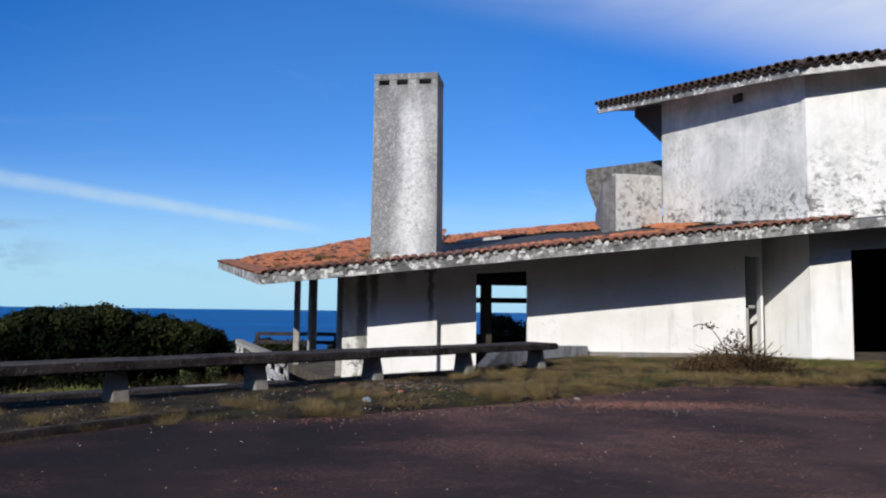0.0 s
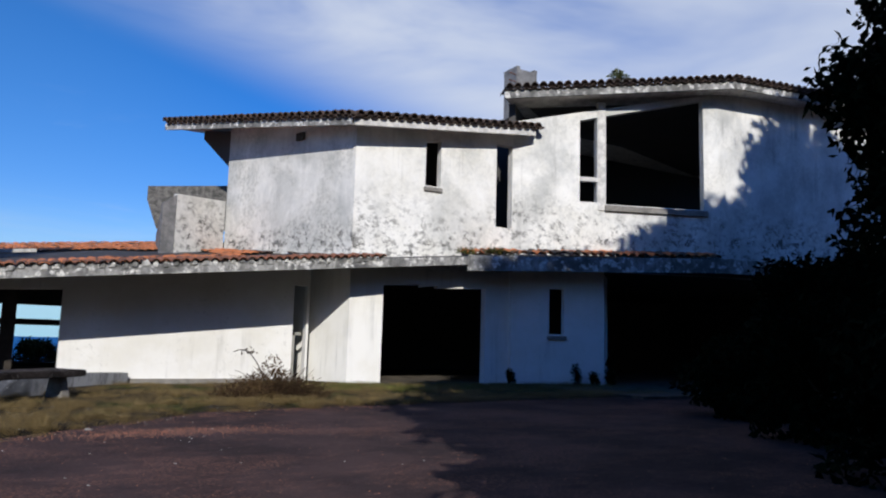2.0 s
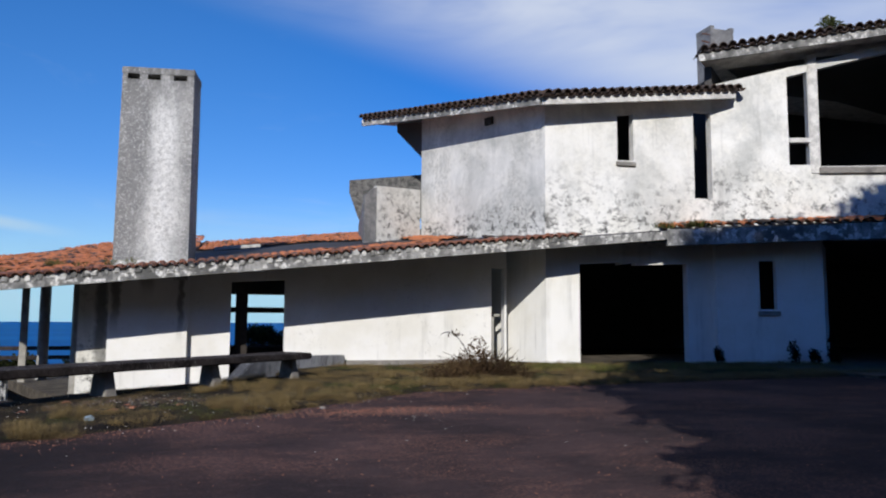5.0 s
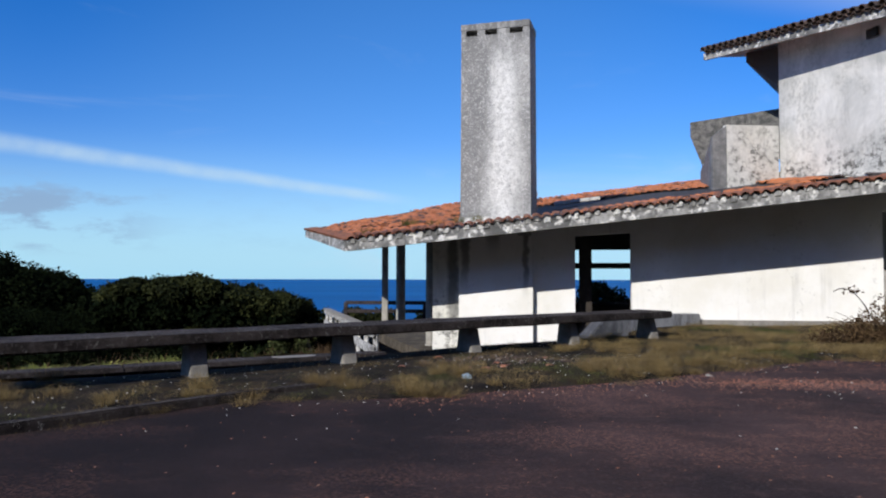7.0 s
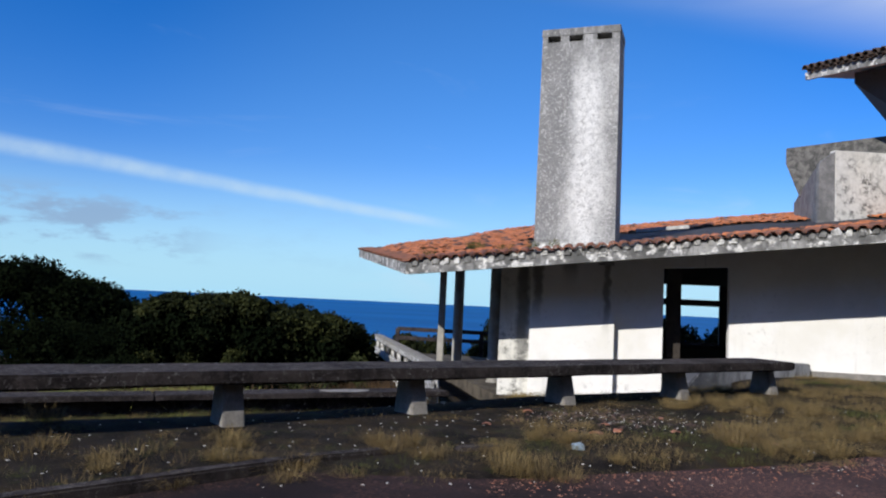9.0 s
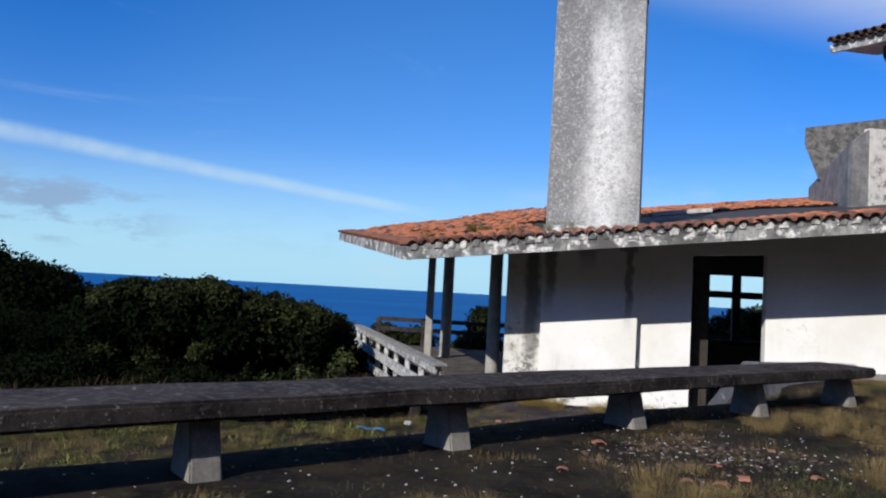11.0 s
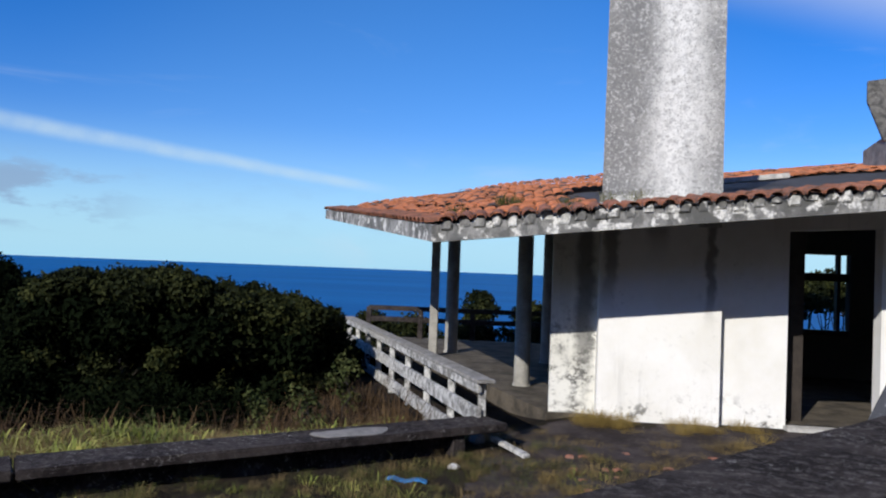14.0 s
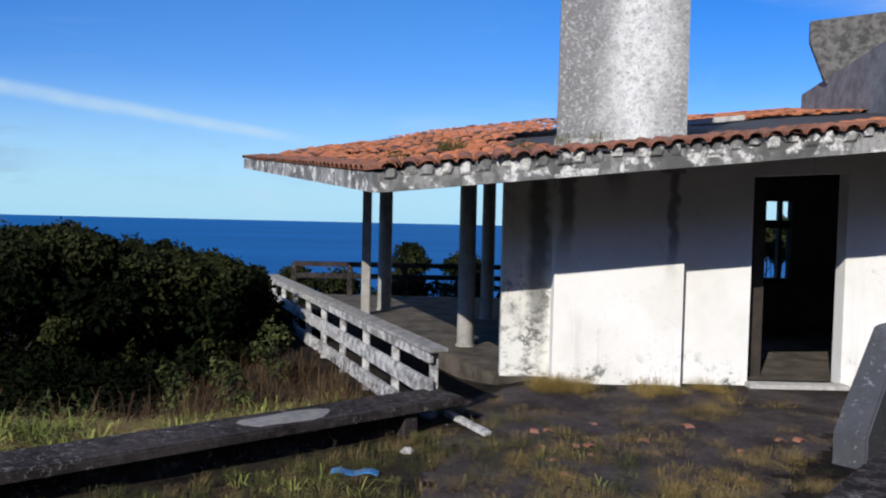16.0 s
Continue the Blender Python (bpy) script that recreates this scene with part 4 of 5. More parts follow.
def railing():
    a, b = Vector((-4.40, 17.2, 0)), Vector((-8.53, 27.2, 0))
    t = thing("railing", a, "white weathered concrete board railing, lichen-stained", "railing")
    d = (b - a).normalized()
    L = (b - a).length
    for z0, z1 in ((0.70, 0.69), (0.34, 0.28), (-0.02, -0.16)):
        bm = bmesh.new()
        beam(bm, (0, 0, z0 - 0.02), d * L + Vector((0, 0, z1 - 0.02)), 0.07, 0.20 if z0 < 0.6 else 0.14)
        soften(bm, 0.01)
        part("board", bm, M_RAIL, t)
    bm = bmesh.new()
    beam(bm, Vector((0.06, 0, 0.76)) - d * 0.05, d * L + Vector((0.06, 0, 0.75)), 0.24, 0.05)
    soften(bm, 0.01)
    part("top_board", bm, M_RAIL_TOP, t, "dull grey coping board")
    for k in range(9):
        p = d * (0.12 + (L - 0.25) * k / 8)
        bm = bmesh.new()
        beam(bm, p + Vector((0.07, 0.03, -0.42)), p + Vector((0.07, 0.03, 0.74)), 0.14, 0.10, (1, 0, 0))
        soften(bm, 0.008)
        part("baluster", bm, M_RAIL, t)


railing()


def far_rail(a, b, n):
    a, b = Vector(a), Vector(b)
    t = thing("terrace_fence", a, "dark weathered concrete rail along the terrace edge", "fence")
    for z in (0.88, 0.55):
        bm = bmesh.new()
        beam(bm, Vector((0, 0, z)), b - a + Vector((0, 0, z)), 0.1, 0.14)
        part("rail", bm, M_BENCH, t)
    for k in range(n):
        p = (b - a) * k / (n - 1)
        bm = bmesh.new()
        beam(bm, p + Vector((0, 0, -0.3)), p + Vector((0, 0, 0.9)), 0.14, 0.14, (1, 0, 0))
        part("post", bm, M_BENCH, t)


far_rail((-8.5, 29.9, 0), (4.0, 30.6, 0), 9)


# ---- balcony ----
def balcony():
    t = thing("balcony", (4.6, 24.0, 4.4), "stained grey concrete balcony with sloping cheek and splayed fin", "balcony")

    def plate(name, prof, shift, material):
        """An upright slab: its outline, pushed along shift."""
        bm = bmesh.new()
        k = len(prof)
        lo = [bm.verts.new(p) for p in prof]
        hi = [bm.verts.new((x + shift[0], y + shift[1], z)) for x, y, z in prof]
        bm.faces.new(lo)
        bm.faces.new(hi[::-1])
        for q in range(k):
            bm.faces.new((lo[q], hi[q], hi[(q + 1) % k], lo[(q + 1) % k]))
        soften(bm, 0.012)
        wpart(name, bm, material, t)

    plate("parapet", [(4.30, 22.76, 4.30), (5.92, 23.58, 4.30), (5.92, 23.58, 6.24), (4.30, 22.76, 6.15)], (-0.08, 0.16), M_PARAPET)
    plate("corner", [(3.88, 22.60, 4.28), (4.29, 22.75, 4.28), (4.29, 22.75, 6.12), (3.88, 22.60, 5.80)], (-0.02, 0.17), M_BALC)
    plate("sloping_cheek", [(3.89, 22.79, 4.30), (4.60, 27.80, 4.60), (4.60, 27.80, 5.55), (3.89, 22.79, 5.79)], (0.17, -0.02), M_BALC)
    plate("fin", [(3.96, 26.15, 6.92), (6.9, 25.2, 7.16), (6.9, 25.2, 5.6), (5.0, 25.81, 5.5), (4.30, 26.04, 5.5), (3.96, 26.15, 6.46)], (0.08, 0.22), M_FIN)
    floor_plan = [(4.12, 22.9), (5.9, 23.75), (6.85, 25.1), (4.5, 25.9)]
    bm = bmesh.new()
    hexa(bm, [(x, y, 4.78) for x, y in floor_plan], [(x, y, 4.92) for x, y in floor_plan])
    wpart("slab", bm, M_BALC, t)
    # brace under the upper eave; its shade is put into the dark colour
    bm = bmesh.new()
    for p in ((5.42, 25.0, 8.5), (5.42, 25.0, 8.8), (6.05, 23.78, 8.6), (6.05, 23.78, 7.4), (7.35, 28.0, 8.1), (8.3, 28.0, 8.05), (7.35, 28.0, 9.2), (8.3, 28.0, 9.2)):
        bm.verts.new(p)
    bmesh.ops.convex_hull(bm, input=bm.verts[:])
    wpart("brace", bm, M_WALL_IN_SHADE, t, "splayed concrete soffit brace under the eave, coloured dark for shade")


balcony()


# ---- roof tiles ----
def tile_mesh(name, material, r=0.098, length=0.43, thick=0.014, seg=6, flat=0.72):
    """A barrel tile: half a tapered tube with thickness, open below."""
    bm = bmesh.new()
    rings = []
    for y, rr in ((0.0, r), (length, r * 0.82)):
        for off in (0.0, -thick):
            rings.append([bm.verts.new(((rr + off) * math.cos(q), y, (rr + off) * math.sin(q) * flat)) for q in (math.pi * k / seg for k in range(seg + 1))])
    fo, fi, bo, bi = rings
    for k in range(seg):
        bm.faces.new((fo[k], fo[k + 1], bo[k + 1], bo[k]))
        bm.faces.new((fi[k + 1], fi[k], bi[k], bi[k + 1]))
        bm.faces.new((fo[k + 1], fo[k], fi[k], fi[k + 1]))
    me = bpy.data.meshes.new(name)
    bmesh.ops.recalc_face_normals(bm, faces=bm.faces)
    bm.to_mesh(me)
    bm.free()
    me.materials.append(material)
    for p in me.polygons:
        p.use_smooth = False
    return me


TILE_EDGE = tile_mesh("eave_tile", M_TILE_EDGE)
TILE_DARK_EDGE = tile_mesh("dark_eave_tile", M_TILE_DARK_EDGE, 0.118, 0.46, 0.02, 7, 1.1)
TILE_UP = tile_mesh("upper_field_tile", M_TILE_DARK, 0.122, 0.47, 0.014, 6, 0.8)
TILE_STUFF = tile_mesh("field_tile", M_TILE, 0.108, 0.47, 0.012, 5, 0.34)


def slope_frame(a, b, plane):
    """Along the eave from a to b, and up the slope from it."""
    a, b = Vector(a), Vector(b)
    e = (b - a).normalized()
    n = Vector((-e.y, e.x))

    def place(u, v, yaw=0.0, lift=0.0, tip=0.0):
        p = a + e * u + n * v
        ex = Vector((e.x, e.y, plane(*(p + e * 0.5)) - plane(*(p - e * 0.5)))).normalized()
        up = Vector((n.x, n.y, plane(*(p + n * 0.5)) - plane(*(p - n * 0.5)))).normalized()
        nz = ex.cross(up).normalized()
        up = nz.cross(ex)
        m = Matrix((ex, up, nz)).transposed().to_4x4()
        m.translation = Vector((p.x, p.y, plane(p.x, p.y))) + nz * lift
        return m @ Matrix.Rotation(yaw, 4, "Z") @ Matrix.Rotation(tip, 4, "X"), p

    return place, (b - a).length


def inside(poly, x, y):
    hit = False
    for k in range(len(poly)):
        (x0, y0), (x1, y1) = poly[k], poly[k - 1]
        if (y0 > y) != (y1 > y) and x < (x1 - x0) * (y - y0) / (y1 - y0) + x0:
            hit = not hit
    return hit


def lay_stuff(name, matrices, source, material, label, category):
    co = np.array([v.co[:] for v in source.vertices])
    fs = [tuple(p.vertices) for p in source.polygons]
    verts, faces = [], []
    for m in matrices:
        base = len(verts)
        mat = np.array(m)
        verts.extend((co @ mat[:3, :3].T + mat[:3, 3]).tolist())
        faces.extend(tuple(base + i for i in f) for f in fs)
    me = bpy.data.meshes.new(name)
    me.from_pydata(verts, [], faces)
    me.materials.append(material)
    return tagged(new(name, me), label, category, kind="stuff")


rng = random.Random(11)
PITCH, ROW = 0.212, 0.345
low_outline = [EAVE[0], K, (11.0, 22.5), (9.9, 30.8), (-1.0, 31.2), (-4.6, 31.0), (-8.7, 26.15)]
place, length = slope_frame(EAVE[0], K, roof_tiles_z)
roof_low = bpy.data.objects["roof_low"]
edge_tiles, field, dark_field, mortar = [], [], [], []
ch0, ch1 = -2.95, -0.9
for j in range(40):
    for i in range(-22, int(length / PITCH) + 1):
        u, v = (i + 0.5) * PITCH, -0.195 + j * ROW
        m, p = place(u + rng.uniform(-0.008, 0.008), v + rng.uniform(-0.02, 0.02), rng.gauss(0, 0.03), (0.030 if j < 2 else -0.005) + rng.uniform(0, 0.012), rng.gauss(0.03, 0.02) if j < 2 else rng.gauss(0.012, 0.012))
        x, y = p
        if j and not inside(low_outline, x, y + 0.05):
            continue
        if j == 0 and (u < 0 or u > length):
            continue
        if x > 5.4 and y > 23.6 - (x - 5.97) * 2.52 - 0.1:
            continue
        if ch0 < x < ch1 and 19.0 < y < 20.4:
            continue
        patch = noise.noise((x * 0.55, y * 0.55, 4.0))
        if j >= 2:
            if x < ch0:
                gone = patch > 0.30 or (abs((y - 19.9) - 0.55 * (x + 5.0)) < 0.32 and x < -3.6)
            elif x < 5.2:
                band = 18.3 + 0.35 * max(0, x + 1) + 0.6 * patch
                gone = band < y < 24.6 - 0.25 * x + 1.6 * patch
            else:
                gone = patch > 0.18
            if gone or rng.random() < 0.05:
                continue
        elif j == 1 and (patch > 0.34 or 0.6 < x < 2.4):
            continue
        elif j == 0 and 0.7 < x < 2.9 and patch > -0.15:
            mortar.append((x, 17.37, roof_z(x, 17.4), 1))
            continue
        if j < 2:
            edge_tiles.append((m, j))
            if j == 0:
                mortar.append((x, 17.37, roof_z(x, 17.4), 0))
        else:
            if rng.random() < 0.06:
                m = m @ Matrix.Rotation(rng.uniform(-0.5, 0.5), 4, "Z") @ Matrix.Translation((0, rng.uniform(-0.1, 0.1), 0.02))
            (dark_field if (x > 6.5 or rng.random() < 0.12 or (j < 4 and rng.random() < 0.5)) else field).append(m)

# short first course along the side eave
side_place, side_length = slope_frame(TIP, EAVE[0], roof_z)
for i in range(int(side_length / PITCH)):
    m, p = side_place((i + 0.5) * PITCH, -0.14, rng.gauss(0, 0.03), 0.004 + rng.uniform(0, 0.01), rng.gauss(0.0, 0.02))
    edge_tiles.append((m, 0))

for m, j in edge_tiles:
    ob = new("roof_tile", TILE_EDGE)
    under(ob, roof_low)
    ob.matrix_basis = m
lay_stuff("roof_tiles_orange", field, TILE_STUFF, M_TILE, "broken orange barrel roof tiles in uneven rows", "roof tiles")
lay_stuff("roof_tiles_dark", dark_field, TILE_STUFF, M_TILE_DARK, "dark weathered barrel roof tiles", "roof tiles")

# bedding mortar: a round-topped plug under each eave tile, whiter and more ragged where the tile has gone
plugs, knobs = bmesh.new(), bmesh.new()
for x, y, z, bare in mortar:
    white = bare or rng.random() < 0.22
    bm = knobs if white else plugs
    x += rng.uniform(-0.025, 0.025)
    r, rise, deep = rng.uniform(0.06, 0.092), rng.uniform(0.03, 0.085), rng.uniform(0.006, 0.035)
    foot = rng.uniform(-0.13, -0.05)
    q0 = rng.uniform(0, 6)
    ring = [(-r * 0.9, foot), (r * 0.8, foot * 0.9)]
    ring += [(r * math.cos(a) * (1 + 0.14 * math.sin(3 * a + q0)), -0.03 + (rise + 0.03) * math.sin(a) * (1 + 0.2 * math.cos(4 * a + q0))) for a in (math.pi * k / 8 for k in range(9))]
    back = [(x + px, y + 0.07, z + pz) for px, pz in ring]
    rim = [(x + px, y - deep * 0.4, z + pz) for px, pz in ring]
    face = [(x + px * 0.72, y - deep - 0.004, z - 0.02 + (pz + 0.02) * 0.72) for px, pz in ring]
    hexa(bm, back, rim)
    hexa(bm, rim, face)
tagged(part("mortar_plugs", plugs, M_FASCIA), "grey lichened mortar plugs under the eave tiles", "mortar", kind="stuff")
tagged(part("mortar_lumps", knobs, M_MORTAR), "white lumps of bedding mortar along the eave", "mortar", kind="stuff")

UP_PITCH = 0.262


def roof_rows(parent, a, b, plane, rows, limit=None):
    """Dark tiles: the eave course piece by piece, the rest joined; channel tiles lie hollow side up between the covers."""
    place, length = slope_frame(a, b, plane)
    rest = []
    for j in range(rows):
        for i in range(int(length / UP_PITCH) + 1):
            u = (i + 0.5) * UP_PITCH
            m, p = place(u + rng.gauss(0, 0.008), (-0.20 if j == 0 else -0.10) + j * ROW + rng.gauss(0, 0.012), rng.gauss(0, 0.03), (0.045 if j == 0 else 0.02) + rng.uniform(0, 0.014), rng.gauss(0.02, 0.02))
            if j == 0:
                under(new("roof_tile", TILE_DARK_EDGE), parent).matrix_basis = m
                flip, _ = place(u + UP_PITCH / 2, -0.17, rng.gauss(0, 0.02), 0.062)
                rest.append(flip @ Matrix.Rotation(math.pi, 4, "Y"))
            elif limit is None or inside(limit, p.x, p.y):
                rest.append(m)
    return rest


upper_plan = [U_TIP, U_C, U_R, (13.65, 18.4), (13.65, 24.9), (6.4, 27.9)]
rest = roof_rows(bpy.data.objects["roof_upper"], U_TIP, U_C, up_z, 5, upper_plan)
rest += roof_rows(bpy.data.objects["roof_upper"], U_C, U_R, up_z, 9, upper_plan)
tower_plan = [T_L, T_C, (20.5, 15.6), (20.5, 24.2), (19.4, 24.2)]
rest += roof_rows(bpy.data.objects["roof_tower"], T_L, T_C, tow_z, 6, tower_plan)
rest += roof_rows(bpy.data.objects["roof_tower"], T_C, (29.0, 13.3), lambda x, y: tow_z(19.48, y), 3)
porch_tiles = []
place, length = slope_frame((11.2, 17.66), (18.95, 15.2), lambda x, y: 4.46 + 0.041 * (x - 11.2) + 0.2 * (y - (17.66 - 0.317 * (x - 11.2))))
for j in range(3):
    for i in range(int(length / UP_PITCH)):
        if rng.random() > 0.08:
            m = place((i + 0.5) * UP_PITCH, j * ROW * 0.7 - 0.05, rng.gauss(0, 0.06), 0.03 + rng.uniform(0, 0.02), 0.02)[0]
            (porch_tiles if rng.random() < 0.45 else rest).append(m)
lay_stuff("porch_roof_tiles", porch_tiles, TILE_UP, M_TILE, "orange and brown barrel tiles behind the porch fascia", "roof tiles")
lay_stuff("upper_roof_tiles", rest, TILE_UP, M_TILE_DARK, "dark mossy barrel tiles of the upper roofs", "roof tiles")

# loose board on the felt
t = thing("loose_board", (0.15, 21.9, roof_z(0.15, 21.9) + 0.02), "pale loose board lying on the roof felt", "board")
bm = bmesh.new()
beam(bm, (-0.62, 0, 0.02), (0.62, -0.08, 0.15), 0.22, 0.09)
soften(bm, 0.008)
part("board", bm, M_PALE, t)

# ventilation hole under the upper eave
t = thing("vent", (7.18, 20.5, 7.86), "small dark square vent under the upper eave", "vent")
t.rotation_euler.z = math.atan2(C[1] - A[1], C[0] - A[0])
bm = bmesh.new()
box(bm, -0.16, 0.16, -0.035, 0.03, -0.11, 0.11)
part("grille", bm, M_WOOD, t)

# small far chimney on the tower
t = thing("tower_chimney", (14.75, 20.0, 9.6), "squat grey block chimney with rusty stubs of bar", "chimney")
bm = bmesh.new()
box(bm, -0.42, 0.42, -0.4, 0.4, 0, 1.65)
soften(bm, 0.03)
part("shaft", bm, M_BALC, t)
for k, (dx, dz) in enumerate(((-0.62, 0.9), (-0.63, 1.2), (-0.61, 1.45))):
    bm = bmesh.new()
    tube(bm, (-0.4, -0.3, dz), (dx - 0.08, -0.3, dz + 0.02), 0.02, 0.02, 6)
    part("bar", bm, M_RUST, t)
for dx in (-0.36, 0.36):
    bm = bmesh.new()
    box(bm, dx - 0.07, dx + 0.07, -0.38, 0.38, 1.6, 1.74)
    part("upstand", bm, M_BALC, t)

# half-open board in the slit of the white wall, with its iron bar
t = thing("slit_frame", (6.87, 19.42, 0.86), "rotten timber frame in the narrow wall slit", "window frame")
bm = bmesh.new()
box(bm, 0.0, 0.07, 0.0, 0.07, 0.0, 1.3)
part("jamb", bm, M_FRAME, t)
bm = bmesh.new()
box(bm, 0.0, 0.24, 0.0, 0.05, 1.22, 1.30)
part("rail", bm, M_FRAME, t)


# ---- plants ----
def leaf_cloud(name, blobs, count, size, material, parent, seed, flat=0.3, label=""):
    """Many small folded leaves on uneven clumps. blobs: centre and radii."""
    g = np.random.RandomState(seed)
    vol = np.array([b[3] * b[4] * b[5] for b in blobs]) ** 0.67
    pick = g.choice(len(blobs), count, p=vol / vol.sum())
    bl = np.array(blobs)[pick]
    d = g.normal(size=(count, 3))
    d /= np.linalg.norm(d, axis=1)[:, None]
    rad = 0.55 + 0.5 * g.rand(count) ** 0.55
    lump = np.array([noise.noise(Vector(q) * 2.2 + Vector((k * 3.1, 0, 0))) for q, k in zip(d, pick)])
    p = bl[:, :3] + d * bl[:, 3:] * (rad * (1 + 0.35 * lump))[:, None]
    out = d + 0.9 * g.normal(size=(count, 3)) + np.array([0, 0, flat])
    out /= np.linalg.norm(out, axis=1)[:, None]
    side = np.cross(out, g.normal(size=(count, 3)))
    side /= np.linalg.norm(side, axis=1)[:, None]
    tipd = np.cross(out, side)
    s = size * (0.6 + 0.8 * g.rand(count))[:, None]
    v = np.stack([p, p + tipd * s * 0.5 + side * s * 0.28 + out * s * 0.08, p + tipd * s, p + tipd * s * 0.5 - side * s * 0.28 + out * s * 0.08], 1).reshape(-1, 3)
    f = [(4 * k, 4 * k + 1, 4 * k + 2, 4 * k + 3) for k in range(count)]
    me = bpy.data.meshes.new(name)
    me.from_pydata(v.tolist(), [], f)
    me.materials.append(material)
    ob = new(name, me)
    if parent:
        under(ob, parent)
    if label:
        ob["label"] = label
    return ob


def trunk_mesh(base, top, r, blobs, seed, limbs=7):
    g = random.Random(seed)
    bm = bmesh.new()
    base, top = Vector(base), Vector(top)
    pts = [base + (top - base) * k / 4 + Vector((g.uniform(-0.12, 0.12), g.uniform(-0.12, 0.12), 0)) * (k > 0) for k in range(5)]
    for k in range(4):
        tube(bm, pts[k], pts[k + 1], r * (1 - 0.2 * k), r * (1 - 0.2 * (k + 1)), 9, k in (0, 3))
    for b in blobs[:limbs]:
        s = pts[g.randrange(1, 4)]
        e = Vector(b[:3])
        mid = (s + e) / 2 + Vector((0, 0, -0.15))
        tube(bm, s, mid, r * 0.42, r * 0.28, 6, False)
        tube(bm, mid, e, r * 0.28, r * 0.08, 6, False)
    return bm


def plant(name, base, blobs, count, size, material, seed, label, category, trunk=0.12, top=None, core=()):
    t = thing(name, base, label, category)
    top = top or (base[0], base[1], sum(b[2] for b in blobs) / len(blobs))
    wpart("trunk", trunk_mesh(base, top, trunk, blobs, seed), M_TRUNK, t)
    leaf_cloud("crown", blobs, count, size, material, t, seed)
    # Near-black leaves fill the gaps as the shade inside the crown.
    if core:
        leaf_cloud("inner_foliage", core, 13000, 0.15, M_LEAF_SHADE, t, seed + 500, 0.3, "inner leaves coloured near black for shade")
    return t


def clumps(cx, cy, rx, ry, zlo, ztop, n, r, seed):
    """Clumps that fill a mound whose height is given by ztop(x, y)."""
    g = random.Random(seed)
    out = []
    while len(out) < n:
        a, q = g.uniform(0, 2 * math.pi), math.sqrt(g.random())
        x, y = cx + rx * q * math.cos(a), cy + ry * q * math.sin(a)
        hi = ztop(x, y)
        rr = r * g.uniform(0.65, 1.25)
        z = hi - rr * g.uniform(0.75, 1.0) if g.random() < 0.62 else g.uniform(zlo, max(zlo + 0.1, hi - rr))
        out.append((x, y, z, rr, rr, rr * g.uniform(0.7, 0.95)))
    return out


def mid_top(x, y):
    return 1.9 - 0.055 * max(0, x + 12.0) ** 1.75 - 0.10 * max(0, -12.2 - x) ** 1.6 + 0.28 * noise.noise((x * 1.25, y * 1.25, 0)) - 0.06


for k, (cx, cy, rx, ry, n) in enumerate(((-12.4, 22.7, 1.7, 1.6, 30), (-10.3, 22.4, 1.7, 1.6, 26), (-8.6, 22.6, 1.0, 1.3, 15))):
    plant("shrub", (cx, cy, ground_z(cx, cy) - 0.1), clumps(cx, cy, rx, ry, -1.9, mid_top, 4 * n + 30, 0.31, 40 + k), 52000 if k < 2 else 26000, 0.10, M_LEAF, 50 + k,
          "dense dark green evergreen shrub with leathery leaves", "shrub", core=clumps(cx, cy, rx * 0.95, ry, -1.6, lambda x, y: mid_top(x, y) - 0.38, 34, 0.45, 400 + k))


def far_top(x, y):
    return 2.75 - 0.36 * max(0, x + 21.0) - 0.05 * max(0, -21 - x) ** 1.5 + 0.3 * noise.noise((x, y, 3.0))


for k, (cx, cy, rx, ry, n) in enumerate(((-20.8, 26.0, 2.3, 1.8, 40), (-18.2, 26.3, 1.6, 1.5, 34), (-24.5, 24.5, 2.6, 2.0, 40))):
    plant("tree", (cx, cy, ground_z(cx, cy) - 0.2), clumps(cx, cy, rx, ry, -3.0, far_top, n, 0.72, 70 + k), 30000, 0.14, M_LEAF_SHADE, 80 + k, "dense evergreen tree on the slope, coloured near black for shade", "tree", 0.2, core=clumps(cx, cy, rx, ry, -2.6, lambda x, y: far_top(x, y) - 0.4, 34, 0.62, 430 + k))
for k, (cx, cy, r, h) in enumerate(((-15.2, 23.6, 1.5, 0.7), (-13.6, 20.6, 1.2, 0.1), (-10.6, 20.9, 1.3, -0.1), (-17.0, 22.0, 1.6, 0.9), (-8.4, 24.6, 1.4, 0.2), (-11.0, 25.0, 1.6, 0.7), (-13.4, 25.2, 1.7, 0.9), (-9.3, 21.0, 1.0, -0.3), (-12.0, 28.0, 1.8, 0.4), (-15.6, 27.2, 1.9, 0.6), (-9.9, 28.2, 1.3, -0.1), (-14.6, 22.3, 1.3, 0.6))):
    plant("shrub", (cx, cy, ground_z(cx, cy) - 0.1), clumps(cx, cy, r, r, -1.4, lambda x, y: h, 22, 0.55, 170 + k), 16000, 0.095, M_LEAF_SHADE, 180 + k, "undergrowth shrub on the slope, coloured near black for shade", "shrub", 0.06)

